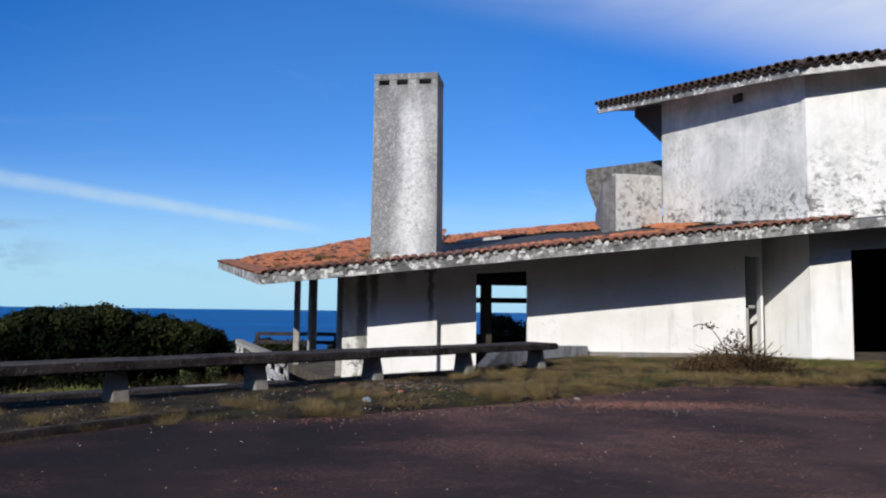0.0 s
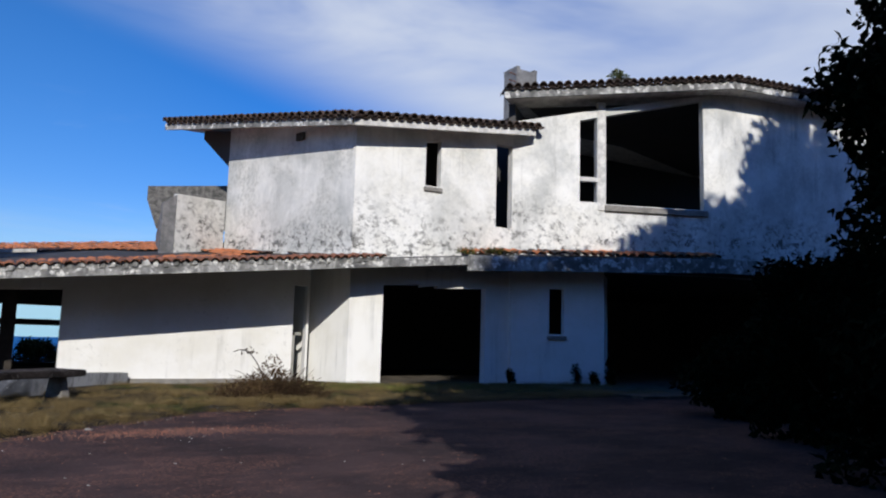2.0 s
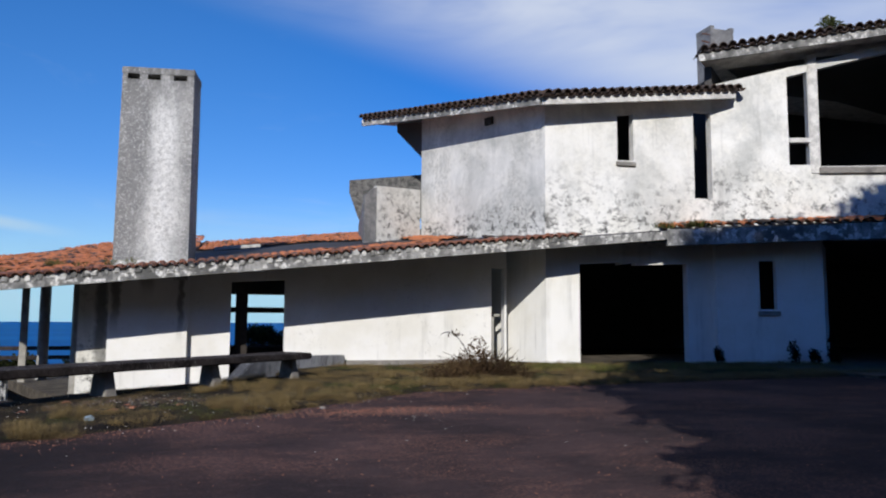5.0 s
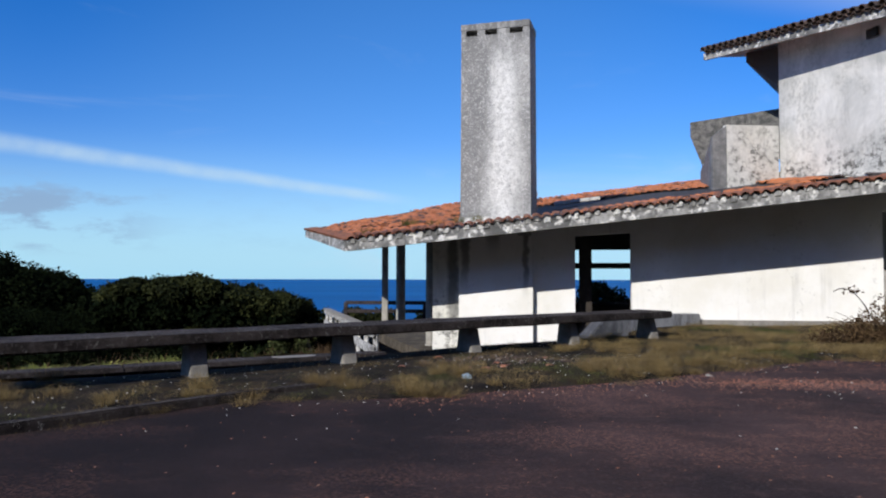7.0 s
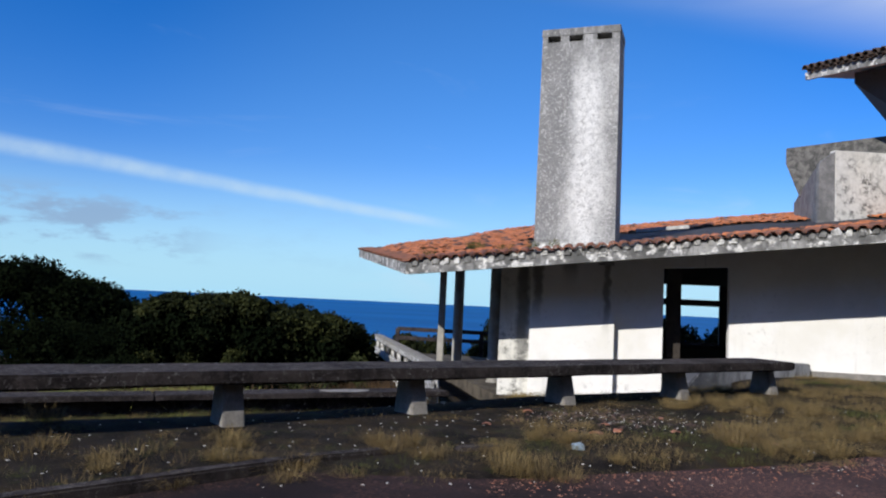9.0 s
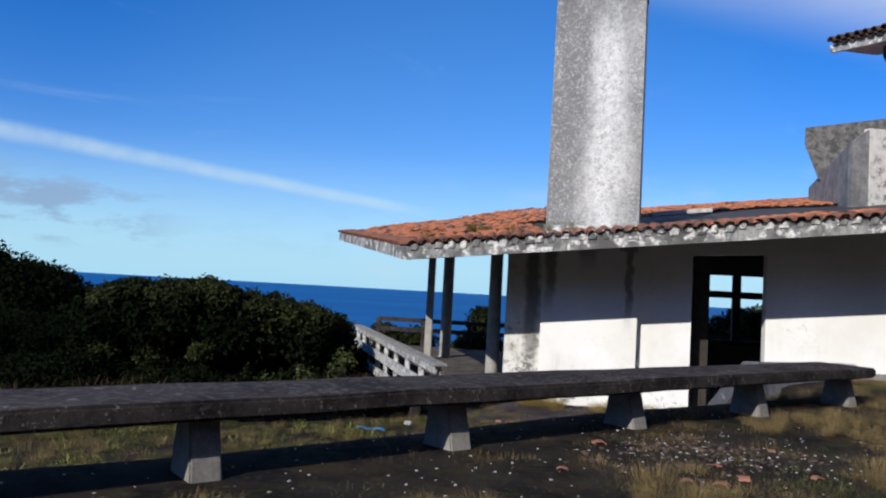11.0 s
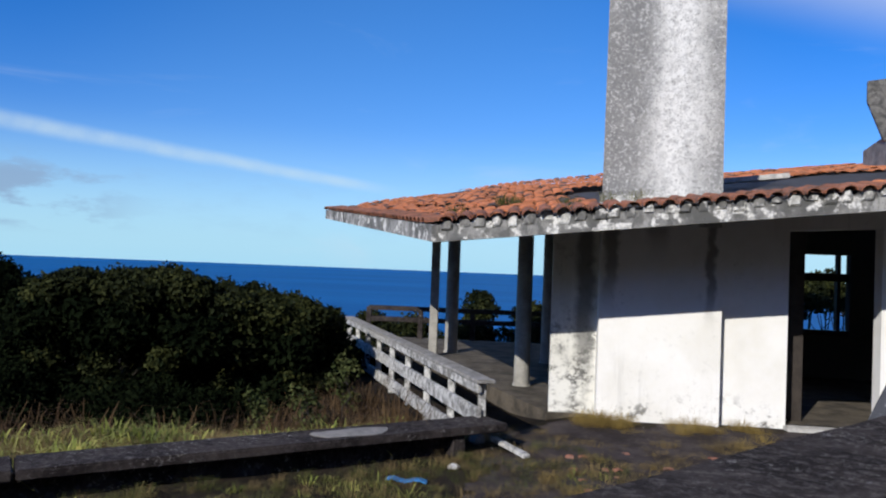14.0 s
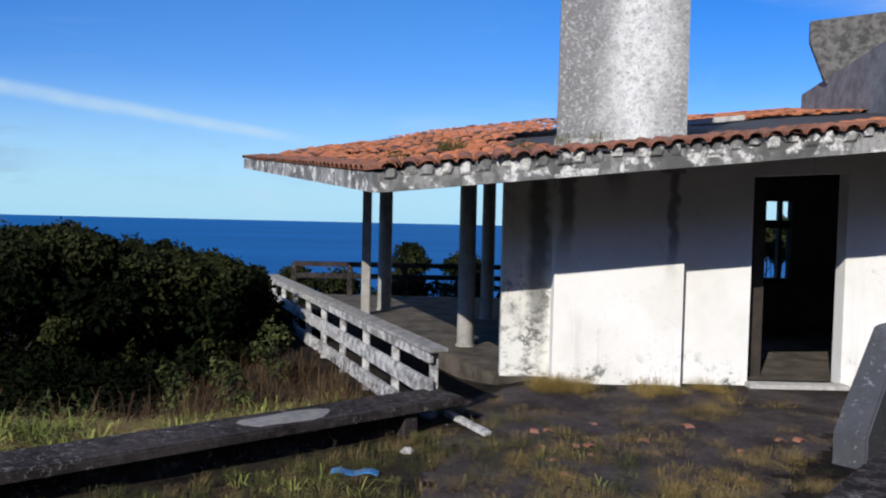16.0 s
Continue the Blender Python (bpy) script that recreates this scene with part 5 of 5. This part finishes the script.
for k, (cx, cy, r, h) in enumerate(((-7.6, 32.6, 0.8, 0.6), (-5.6, 32.2, 0.75, 0.55), (-9.8, 31.8, 0.8, 0.35), (-3.6, 32.4, 0.8, 0.6), (-1.6, 32.2, 0.8, 0.5), (-5.3, 35.5, 0.75, 1.35), (-3.6, 36.5, 0.55, 0.95), (-9.2, 34.5, 0.6, 0.5), (-11.0, 33.5, 0.8, 0.55), (1.6, 36.0, 0.9, 1.75), (3.0, 35.0, 1.1, 1.5), (4.6, 36.5, 1.1, 1.9), (6.3, 38.0, 1.3, 2.3), (5.4, 37.2, 1.2, 2.2), (7.3, 38.4, 1.4, 2.7), (9.2, 40.0, 1.5, 2.9), (8.2, 39.0, 1.5, 2.5), (10.2, 41.0, 1.6, 2.8))):
    plant("bush", (cx, cy, ground_z(cx, cy) - 0.1), clumps(cx, cy, r, r, h - 1.5, lambda x, y: h - 0.5 * ((x - cx) ** 2 + (y - cy) ** 2), 9, 0.42, 90 + k), 2600, 0.16, M_LEAF, 95 + k,
          "round green bush beyond the terrace rail", "bush", 0.06)

# the dark trees beside the forecourt; the last four are unseen shade casters
def big_tree(at, r, lo, hi, count, seed, size=0.3, n=26):
    g = random.Random(seed)
    blobs = []
    for k in range(n):
        a, q, z = g.uniform(0, 2 * math.pi), math.sqrt(g.random()), g.uniform(lo, hi)
        w = r * (1.0 - 0.5 * abs((z - (lo + hi) / 2) / ((hi - lo) / 2)) ** 2.5)
        rr = r * g.uniform(0.30, 0.45)
        blobs.append((at[0] + w * q * math.cos(a), at[1] + w * q * math.sin(a), z, rr, rr, rr * 0.8))
    plant("tree", (*at, 0.7), blobs, count, size, M_LEAF_SHADE, seed, "tall evergreen tree shading the forecourt, leaves coloured near black", "tree", 0.32, (*at, hi * 0.8))


big_tree((10.35, 2.5), 2.2, 1.4, 11.5, 90000, 201, 0.16, 84)
big_tree((13.5, 5.2), 2.3, 1.2, 8.4, 50000, 202, 0.2, 70)
# Unseen trees behind the camera, sized so their shadow covers forecourt and bay.
big_tree((2.1, -4.6), 3.0, 2.0, 16.0, 34000, 203, 0.40, 100)
big_tree((6.8, -2.2), 3.7, 1.6, 15.2, 70000, 204, 0.40, 170)
big_tree((11.2, -1.6), 3.8, 1.4, 15.4, 100000, 205, 0.40, 170)
big_tree((16.2, -0.4), 3.6, 1.4, 17.5, 80000, 206, 0.40, 140)
# Some of these are added to cover sunlit porch floor and fill dark shade.
for k, (x, y, r, h) in enumerate(((12.0, 9.2, 0.8, 1.9), (14.6, 10.8, 1.2, 2.3), (9.8, 5.9, 0.9, 2.6), (12.2, 7.5, 1.3, 3.6), (8.2, 3.9, 1.0, 2.4), (10.4, 5.2, 1.2, 2.6), (13.4, 7.6, 1.5, 3.0), (16.5, 10.0, 1.6, 3.4), (19.0, 12.0, 1.6, 3.8))):
    plant("shrub", (x, y, 0.7), clumps(x, y, r, r, 0.7, lambda px, py: h, 14, 0.55, 210 + k), 9000, 0.12, M_LEAF_SHADE, 220 + k, "evergreen shrub filling deep shade, coloured near black", "shrub", 0.08)


# ---- grass ----
def tufts(name, spots, material, seed, label, blades=14, category="grass", wide=1.0):
    """Grass: spots of (x, y, z, height, spread)."""
    g = np.random.RandomState(seed)
    sp = np.repeat(np.array(spots), blades, axis=0)
    n = len(sp)
    a, q = g.rand(n) * 2 * np.pi, np.sqrt(g.rand(n)) * sp[:, 4]
    base = np.stack([sp[:, 0] + q * np.cos(a), sp[:, 1] + q * np.sin(a), sp[:, 2] - 0.02], 1)
    lean = a + g.normal(0, 0.7, n)
    h = sp[:, 3] * (0.45 + 0.75 * g.rand(n))
    reach = h * (0.25 + 1.5 * g.rand(n))
    w = (0.0009 + 0.0012 * g.rand(n) + 0.005 * h) * wide
    side = np.stack([-np.sin(lean), np.cos(lean), np.zeros(n)], 1) * w[:, None]
    out = np.stack([np.cos(lean), np.sin(lean), np.zeros(n)], 1)
    mid = base + out * (reach * 0.42)[:, None] + np.array([0, 0, 1]) * (h * 0.66)[:, None]
    tip = base + out * reach[:, None] + np.array([0, 0, 1]) * (h * (1 - 0.38 * reach / np.maximum(h, 1e-3)))[:, None]
    v = np.stack([base - side, base + side, mid + side * 0.8, mid - side * 0.8, tip], 1).reshape(-1, 3)
    f = [q for k in range(n) for q in ((5 * k, 5 * k + 1, 5 * k + 2, 5 * k + 3), (5 * k + 3, 5 * k + 2, 5 * k + 4))]
    me = bpy.data.meshes.new(name)
    me.from_pydata(v.tolist(), [], f)
    me.materials.append(material)
    return tagged(new(name, me), label, category, kind="stuff" if category else "")


gr = random.Random(5)
straw, green, lush, brown, ochre = [], [], [], [], []
for _ in range(19000):
    x, y = gr.uniform(-9, 15.5), gr.uniform(4.5, 19.2)
    m = inside_drive(x, y)
    d, s = off_bench(x, y), along_bench(x, y)
    if m > 0.12 or m < -6.5:
        continue
    if d > 1.15 and (s < 9.2 and d < 2.6):
        continue
    if d >= 2.6 and s < 9.2:
        continue
    if x > 7.4 and y > 16.9:
        continue
    n1 = noise.noise((x * 0.6, y * 0.6, 7.0))
    dens = 0.16 + 0.75 * math.exp(-((m + 0.55) / 0.75) ** 2) + 0.35 * max(0, n1) + (0.45 if x > 1.5 else 0.0)
    if x < -2.2 and d > -1.7:
        dens *= 0.28
    if gr.random() > dens:
        continue
    h = gr.uniform(0.035, 0.11) * (1.25 if x > 1 else 1.0) * (1.35 if noise.noise((x * 2.1, y * 2.1, 3.0)) > 0.25 else 0.9)
    z = ground_z(x, y)
    n2 = noise.noise((x * 0.9, y * 0.9, 1.0))
    (green if n2 > 0.22 + gr.uniform(-0.2, 0.2) else straw).append((x, y, z, h * (0.8 if n2 > 0.1 else 1.0), gr.uniform(0.08, 0.24)))
for _ in range(3000):
    u, v = gr.uniform(-10.5, 0.3), gr.uniform(0.62, 2.4) ** 1.0
    d = Vector((0.792, 0.610, 0))
    p = Vector((-4.02, 16.95, 0)) + d * u + Vector((-d.y, d.x, 0)) * v
    if p.y > 17.6 and p.x > -5.5:
        continue
    z = ground_z(p.x, p.y)
    clump = noise.noise((p.x * 2.3, p.y * 2.3, 5.0))
    if clump + gr.uniform(-0.3, 0.3) > (-0.12 if v < 1.2 else 0.18):
        lush.append((p.x, p.y, z, gr.uniform(0.10, 0.27) * (1.1 + clump), gr.uniform(0.05, 0.12)))
    else:
        straw.append((p.x, p.y, z, gr.uniform(0.10, 0.30), gr.uniform(0.05, 0.15)))
for _ in range(900):
    u, v = gr.uniform(-8.5, 0.8), -gr.random() ** 1.4 * 2.6 - 0.05
    d = Vector((0.792, 0.610, 0))
    p = Vector((-4.02, 16.95, 0)) + d * u + Vector((-d.y, d.x, 0)) * v
    if off_bench(p.x, p.y) < 1.2 or p.x > -2.9 + gr.random():
        continue
    kind = gr.random()
    (lush if kind < 0.09 else green if kind < 0.6 else straw).append((p.x, p.y, ground_z(p.x, p.y), gr.uniform(0.06, 0.17), gr.uniform(0.05, 0.14)))
for x0, x1, y0, y1, n, h in ((-3.1, -2.35, 18.55, 19.05, 46, 0.24), (-1.75, -1.1, 18.5, 19.05, 24, 0.2), (-0.85, -0.5, 18.75, 19.2, 16, 0.2), (-2.3, -0.6, 17.7, 18.5, 60, 0.16), (-4.0, 0.6, 15.4, 18.4, 150, 0.12), (-2.0, 1.2, 14.5, 16.0, 60, 0.12), (-3.6, 0.6, 14.4, 16.3, 420, 0.13)):
    for _ in range(n):
        x, y = gr.uniform(x0, x1), gr.uniform(y0, y1)
        if noise.noise((x * 1.3, y * 1.3, 9.0)) > -0.05:
            (ochre if y > 18 or gr.random() < 0.4 else straw).append((x, y, ground_z(x, y), h * gr.uniform(0.5, 1.2), 0.09))
for _ in range(420):
    x, y = 8.3 + gr.gauss(0, 1.1), 16.6 + gr.gauss(0, 0.6)
    if y < 17.9 and inside_drive(x, y) < 0:
        (lush if gr.random() < 0.35 else green).append((x, y, ground_z(x, y), gr.uniform(0.06, 0.16), gr.uniform(0.06, 0.16)))
for _ in range(900):
    x, y = gr.uniform(5.0, 16.0), 16.9 + gr.gauss(0, 0.5)
    if y < 18.2 - max(0.0, x - 12.9) * 0.42 and inside_drive(x, y) < 0.1:
        (straw if gr.random() < 0.6 else green).append((x, y, ground_z(x, y), gr.uniform(0.06, 0.2), gr.uniform(0.06, 0.16)))
for _ in range(700):
    x, y = gr.uniform(-15, -5.2), gr.uniform(16.8, 21.5)
    left = (x + 4.4) * -0.924 + (y - 17.2) * -0.382
    if left < 0.4:
        continue
    brown.append((x, y, ground_z(x, y), gr.uniform(0.25, 0.75), gr.uniform(0.08, 0.25)))
domes = []
for _ in range(2600):
    x, y = gr.uniform(-7.5, 7.0), gr.uniform(5.0, 15.0)
    m, d = inside_drive(x, y), off_bench(x, y)
    if m > 0.25 or m < -3.2 or d > 0.95 or (-0.25 < d and gr.random() < 0.6):
        continue
    if noise.noise((x * 0.8, y * 0.8, 12.0)) + 0.5 * math.exp(-((m + 0.4) / 0.6) ** 2) < 0.22:
        continue
    if gr.random() < (0.68 if x < -2.0 else 0.35):
        continue
    domes.append((x, y, ground_z(x, y), gr.uniform(0.10, 0.21), gr.uniform(0.05, 0.13)))
tufts("tussocks", domes, M_TUSSOCK, 26, "rounded pale brown dry grass tussocks along the verge", 240, "grass", 0.42)
tufts("dry_grass", straw, M_STRAW, 21, "dry straw-coloured grass tufts", 64, "grass", 0.55)
tufts("green_grass", green, M_GRASS, 22, "short green grass tufts", 56, "grass", 0.6)
tufts("lush_grass", lush, M_LUSH, 23, "broad green grass behind the low slab", 13, "grass", 2.6)
tufts("ochre_grass", ochre, M_OCHRE, 25, "ochre grass tufts at the foot of the wall", 60, "grass", 0.6)
tufts("bracken", brown, M_BRACKEN, 24, "reddish brown dead bracken below the slope", 16)

# thin saplings among the bracken
for k, (x, y, h) in enumerate(((-6.9, 18.3, 0.7), (-7.9, 19.0, 0.8), (-8.8, 18.4, 0.6), (-6.75, 19.9, 0.9), (-9.8, 18.9, 0.8))):
    z = ground_z(x, y)
    plant("sapling", (x, y, z - 0.05), [(x + gr.uniform(-0.22, 0.22), y + gr.uniform(-0.2, 0.2), z + h * q, 0.17, 0.17, 0.15) for q in (0.35, 0.5, 0.65, 0.8, 0.95, 1.1)], 420, 0.075, M_SPRIG, 300 + k,
          "thin olive-leaved sapling among brown bracken", "sapling", 0.018, (x, y, z + h))

# weed on the roof and on the tower
for x, y, r, n in ((-4.2, 20.4, 0.2, 22), (-2.3, 18.95, 0.12, 6), (-2.75, 18.95, 0.1, 6), (-3.3, 18.6, 0.14, 6), (-4.9, 18.6, 0.14, 5)):
    t = thing("roof_weed", (x, y, roof_z(x, y)), "green weed growing between the roof tiles", "weed")
    g = tufts("blades", [(x + gr.uniform(-r, r), y + gr.uniform(-r, r), roof_z(x, y) + 0.05, 0.22, 0.05) for _ in range(n)], M_GRASS, 31, "", 14, "")
    g.name = "tuft"
    under(g, t)
for x, y, z, r, n in ((11.15, 17.55, 4.46, 0.25, 16), (12.1, 17.3, 4.5, 0.45, 26)):
    t = thing("roof_weed", (x, y, z), "green weed growing at the roof joint", "weed")
    g = tufts("tuft", [(x + gr.uniform(-r, r), y + gr.uniform(-0.1, 0.1), z + 0.04, 0.24, 0.06) for _ in range(n)], M_GRASS, 32, "", 14, "", 1.6)
    under(g, t)
for k, (x, y, h) in enumerate(((12.85, 17.75, 0.35), (14.75, 17.05, 0.5), (15.2, 16.85, 0.35), (15.75, 16.75, 0.4), (16.1, 17.15, 0.8))):
    z = ground_z(x, y)
    plant("weed", (x, y, z - 0.03), [(x + gr.uniform(-0.1, 0.1), y - 0.05, z + h * q, 0.13, 0.10, 0.12) for q in (0.3, 0.55, 0.8, 1.0)], 260, 0.08, M_LEAF_SHADE, 340 + k, "dark leafy weed at the foot of the white bay", "weed", 0.012, (x, y, z + h))
t = thing("roof_shrub", (16.9, 17.4, tow_z(16.9, 17.4)), "small green shrub rooted on the high roof", "shrub")
blobs = [(16.9 + dx, 17.4, tow_z(16.9, 17.4) + z, 0.22, 0.2, 0.2) for dx, z in ((-0.3, 0.35), (0.0, 0.6), (0.3, 0.5), (0.1, 0.25), (-0.2, 0.7))]
wpart("stem", trunk_mesh((16.9, 17.4, tow_z(16.9, 17.4) - 0.05), (16.9, 17.4, tow_z(16.9, 17.4) + 0.5), 0.03, blobs, 3, 5), M_TRUNK, t)
leaf_cloud("foliage", blobs, 420, 0.13, M_SPRIG, t, 33)


# ---- dead bramble by the white wall ----
def bramble():
    t = thing("bramble", (4.55, 14.3, 0.82), "leafless brown bramble bush with arching canes", "bush")
    g = random.Random(8)
    bm = bmesh.new()
    for k in range(520):
        a = g.uniform(0, 2 * math.pi)
        p = Vector((4.75 + g.gauss(0, 0.62), 14.3 + g.gauss(0, 0.25), 0.8))
        d = Vector((math.cos(a) * 0.9, math.sin(a) * 0.5, 0.9)).normalized()
        L = g.uniform(0.25, 0.95) * math.exp(-((p.x - 4.7) / 0.95) ** 2)
        for q in range(4):
            e = p + d * L / 4
            tube(bm, p, e, 0.008 - 0.001 * q, 0.007 - 0.001 * q, 3, False)
            d = (d + Vector((g.uniform(-0.5, 0.5), g.uniform(-0.5, 0.5), -0.22))).normalized()
            p = e
    wpart("tangle", bm, M_BRACKEN, t)
    bm = bmesh.new()
    pts = [Vector((4.65 - 0.72 * q, 14.3, 0.9 + 0.85 * math.sin(q * 1.95) ** 0.8)) for q in (k / 9 for k in range(10))]
    for p, q in zip(pts, pts[1:]):
        tube(bm, p, q, 0.009, 0.008, 4, False)
    wpart("cane", bm, M_TRUNK, t)
    leaf_cloud("dead_leaves", [(4.6, 14.3, 1.1, 0.42, 0.35, 0.34), (5.0, 14.3, 1.1, 0.35, 0.3, 0.25), (4.25, 14.2, 1.05, 0.35, 0.3, 0.22), (4.7, 14.3, 1.45, 0.2, 0.2, 0.2), (4.2, 14.3, 1.72, 0.15, 0.1, 0.06), (5.4, 14.3, 1.0, 0.4, 0.3, 0.2), (3.9, 14.2, 0.95, 0.35, 0.3, 0.15)], 2600, 0.05, M_BRACKEN, t, 44)


bramble()


# ---- litter ----
def chips(name, spots, material, seed, label, lo, hi):
    g = random.Random(seed)
    bm = bmesh.new()
    for x, y, z in spots:
        s = g.uniform(lo, hi)
        m = Matrix.Translation((x, y, z + s * 0.15)) @ Euler((g.uniform(-0.4, 0.4), g.uniform(-0.4, 0.4), g.uniform(0, 6.3))).to_matrix().to_4x4()
        hexa(bm, [m @ Vector(q) for q in ((-s, -s * 0.6, -s * 0.2), (s * 0.8, -s * 0.7, -s * 0.2), (s, s * 0.5, -s * 0.2), (-s * 0.7, s * 0.7, -s * 0.2))],
             [m @ Vector(q) for q in ((-s * 0.9, -s * 0.5, s * 0.2), (s * 0.7, -s * 0.6, s * 0.2), (s * 0.9, s * 0.4, s * 0.2), (-s * 0.6, s * 0.6, s * 0.2))])
    return tagged(part(name, bm, material), label, "rubble", kind="stuff")


red, pale = [], []
for _ in range(3800):
    k = gr.random()
    if k < 0.45:
        x, y = 2.0 + gr.gauss(0, 0.8), 9.9 + gr.gauss(0, 0.22) + 0.0
        y += 0.05 * (x - 2)
    elif k < 0.8:
        q = gr.random()
        i = gr.randrange(3, 6)
        (x0, y0), (x1, y1) = EDGE[i], EDGE[i + 1]
        x, y = x0 + (x1 - x0) * q, y0 + (y1 - y0) * q - abs(gr.gauss(0.1, 0.35))
    else:
        x, y = gr.uniform(-4, 9), gr.uniform(3.5, 12)
    if inside_drive(x, y) > 0.05:
        red.append((x, y, 0.80))
for _ in range(900):
    x, y = gr.uniform(-5.5, 4), gr.uniform(6.5, 13.5)
    if off_bench(x, y) < 0.7 and (inside_drive(x, y) < 0.3 or gr.random() < 0.15):
        pale.append((x, y, 0.80 if inside_drive(x, y) > 0.1 else ground_z(x, y)))
for _ in range(350):
    x, y = gr.uniform(-4.5, 1.0), gr.uniform(14.8, 19.0)
    if off_bench(x, y) > 2.2:
        (pale if gr.random() < 0.6 else red).append((x, y, ground_z(x, y)))
heap, stones = (-1.3, 11.2), []
for _ in range(420):
    x, y = heap[0] + gr.gauss(0, 0.55), heap[1] + gr.gauss(0, 0.45)
    if off_bench(x, y) < -0.35 and inside_drive(x, y) < 0:
        (pale if gr.random() < 0.3 else stones).append((x, y, ground_z(x, y)))
chips("rubble", stones, M_STONE, 63, "dark reddish broken tile rubble in the grass", 0.009, 0.025)
chips("tile_grit", red, M_RUBBLE, 61, "reddish crumbs of broken roof tile", 0.004, 0.011)
chips("pale_grit", pale, M_PALE, 62, "pale chips of mortar and gravel", 0.005, 0.013)


def shard(x, y, r, turn, material, label):
    t = thing("tile_shard", (x, y, ground_z(x, y) + 0.01), label, "shard", "fallen tile pieces")
    bm = bmesh.new()
    n = 5
    lo = [(r * math.cos(math.pi * k / n), 0, r * 0.45 * math.sin(math.pi * k / n)) for k in range(n + 1)]
    for k in range(n):
        a, b = lo[k], lo[k + 1]
        hexa(bm, [a, b, (b[0] * 0.8, 0, b[2] * 0.7), (a[0] * 0.8, 0, a[2] * 0.7)], [(a[0], r * 1.3 + 0.3 * a[0], a[2]), (b[0], r * 1.3 + 0.3 * b[0], b[2]), (b[0] * 0.8, r * 1.3, b[2] * 0.7), (a[0] * 0.8, r * 1.3, a[2] * 0.7)])
    ob = part("piece", bm, material, t)
    ob.matrix_local = Matrix.Rotation(turn, 4, "Z")


for _ in range(16):
    x, y = gr.uniform(-3.4, -0.5), gr.uniform(15.5, 17.3)
    shard(x, y, gr.uniform(0.035, 0.075), gr.uniform(0, 6.3), M_RUBBLE, "broken orange roof tile piece on the ground")
for _ in range(10):
    x, y = gr.uniform(-2.6, 0.2), gr.uniform(10.0, 12.0)
    shard(x, y, gr.uniform(0.03, 0.055), gr.uniform(0, 6.3), M_RUBBLE, "broken reddish tile piece in dry grass")


def lump(name, x, y, s, material, label, category, seed):
    g = random.Random(seed)
    bm = bmesh.new()
    bmesh.ops.create_icosphere(bm, subdivisions=2, radius=s)
    for v in bm.verts:
        v.co = Vector((v.co.x, v.co.y * 0.8, v.co.z * 0.6)) * (1 + 0.35 * noise.noise(v.co / s * 1.4 + Vector((seed, 0, 0))))
    ob = part(name, bm, material)
    ob.location = (x, y, ground_z(x, y) + s * 0.3)
    tagged(ob, label, category)


lump("plastic_wrapper", -1.54, 9.37, 0.06, M_WRAP, "crumpled pale blue plastic wrapper in dry grass", "litter", 3)
lump("rubble_stone", 1.15, 10.4, 0.055, M_SUPPORT, "small pale lump of concrete on the verge", "stone", 4)
lump("white_cup", -4.6, 16.1, 0.06, M_FASCIA_WHITE, "crumpled white plastic cup on the grass", "litter", 5)
t = thing("blue_rag", (-5.03, 15.5, ground_z(-5.03, 15.5)), "flattened blue plastic strip on the ground", "litter")
bm = bmesh.new()
for k in range(6):
    a, b = -0.21 + 0.07 * k, -0.14 + 0.07 * k
    z0, z1 = 0.02 + 0.015 * math.sin(k * 1.7), 0.02 + 0.015 * math.sin((k + 1) * 1.7)
    hexa(bm, [(a, -0.05, z0), (b, -0.06, z1), (b, 0.05, z1), (a, 0.06, z0)], [(a, -0.05, z0 + 0.012), (b, -0.06, z1 + 0.012), (b, 0.05, z1 + 0.012), (a, 0.06, z0 + 0.012)])
bmesh.ops.remove_doubles(bm, verts=bm.verts[:], dist=0.004)
part("strip", bm, M_BLUE, t)
t = thing("fallen_plank", (-4.0, 16.9, 0), "pale splintered plank lying on the paving", "plank")
bm = bmesh.new()
beam(bm, (-0.22, 0.37, 0.05), (0.2, -0.35, 0.03), 0.09, 0.05)
soften(bm, 0.006)
part("board", bm, M_RAIL, t)
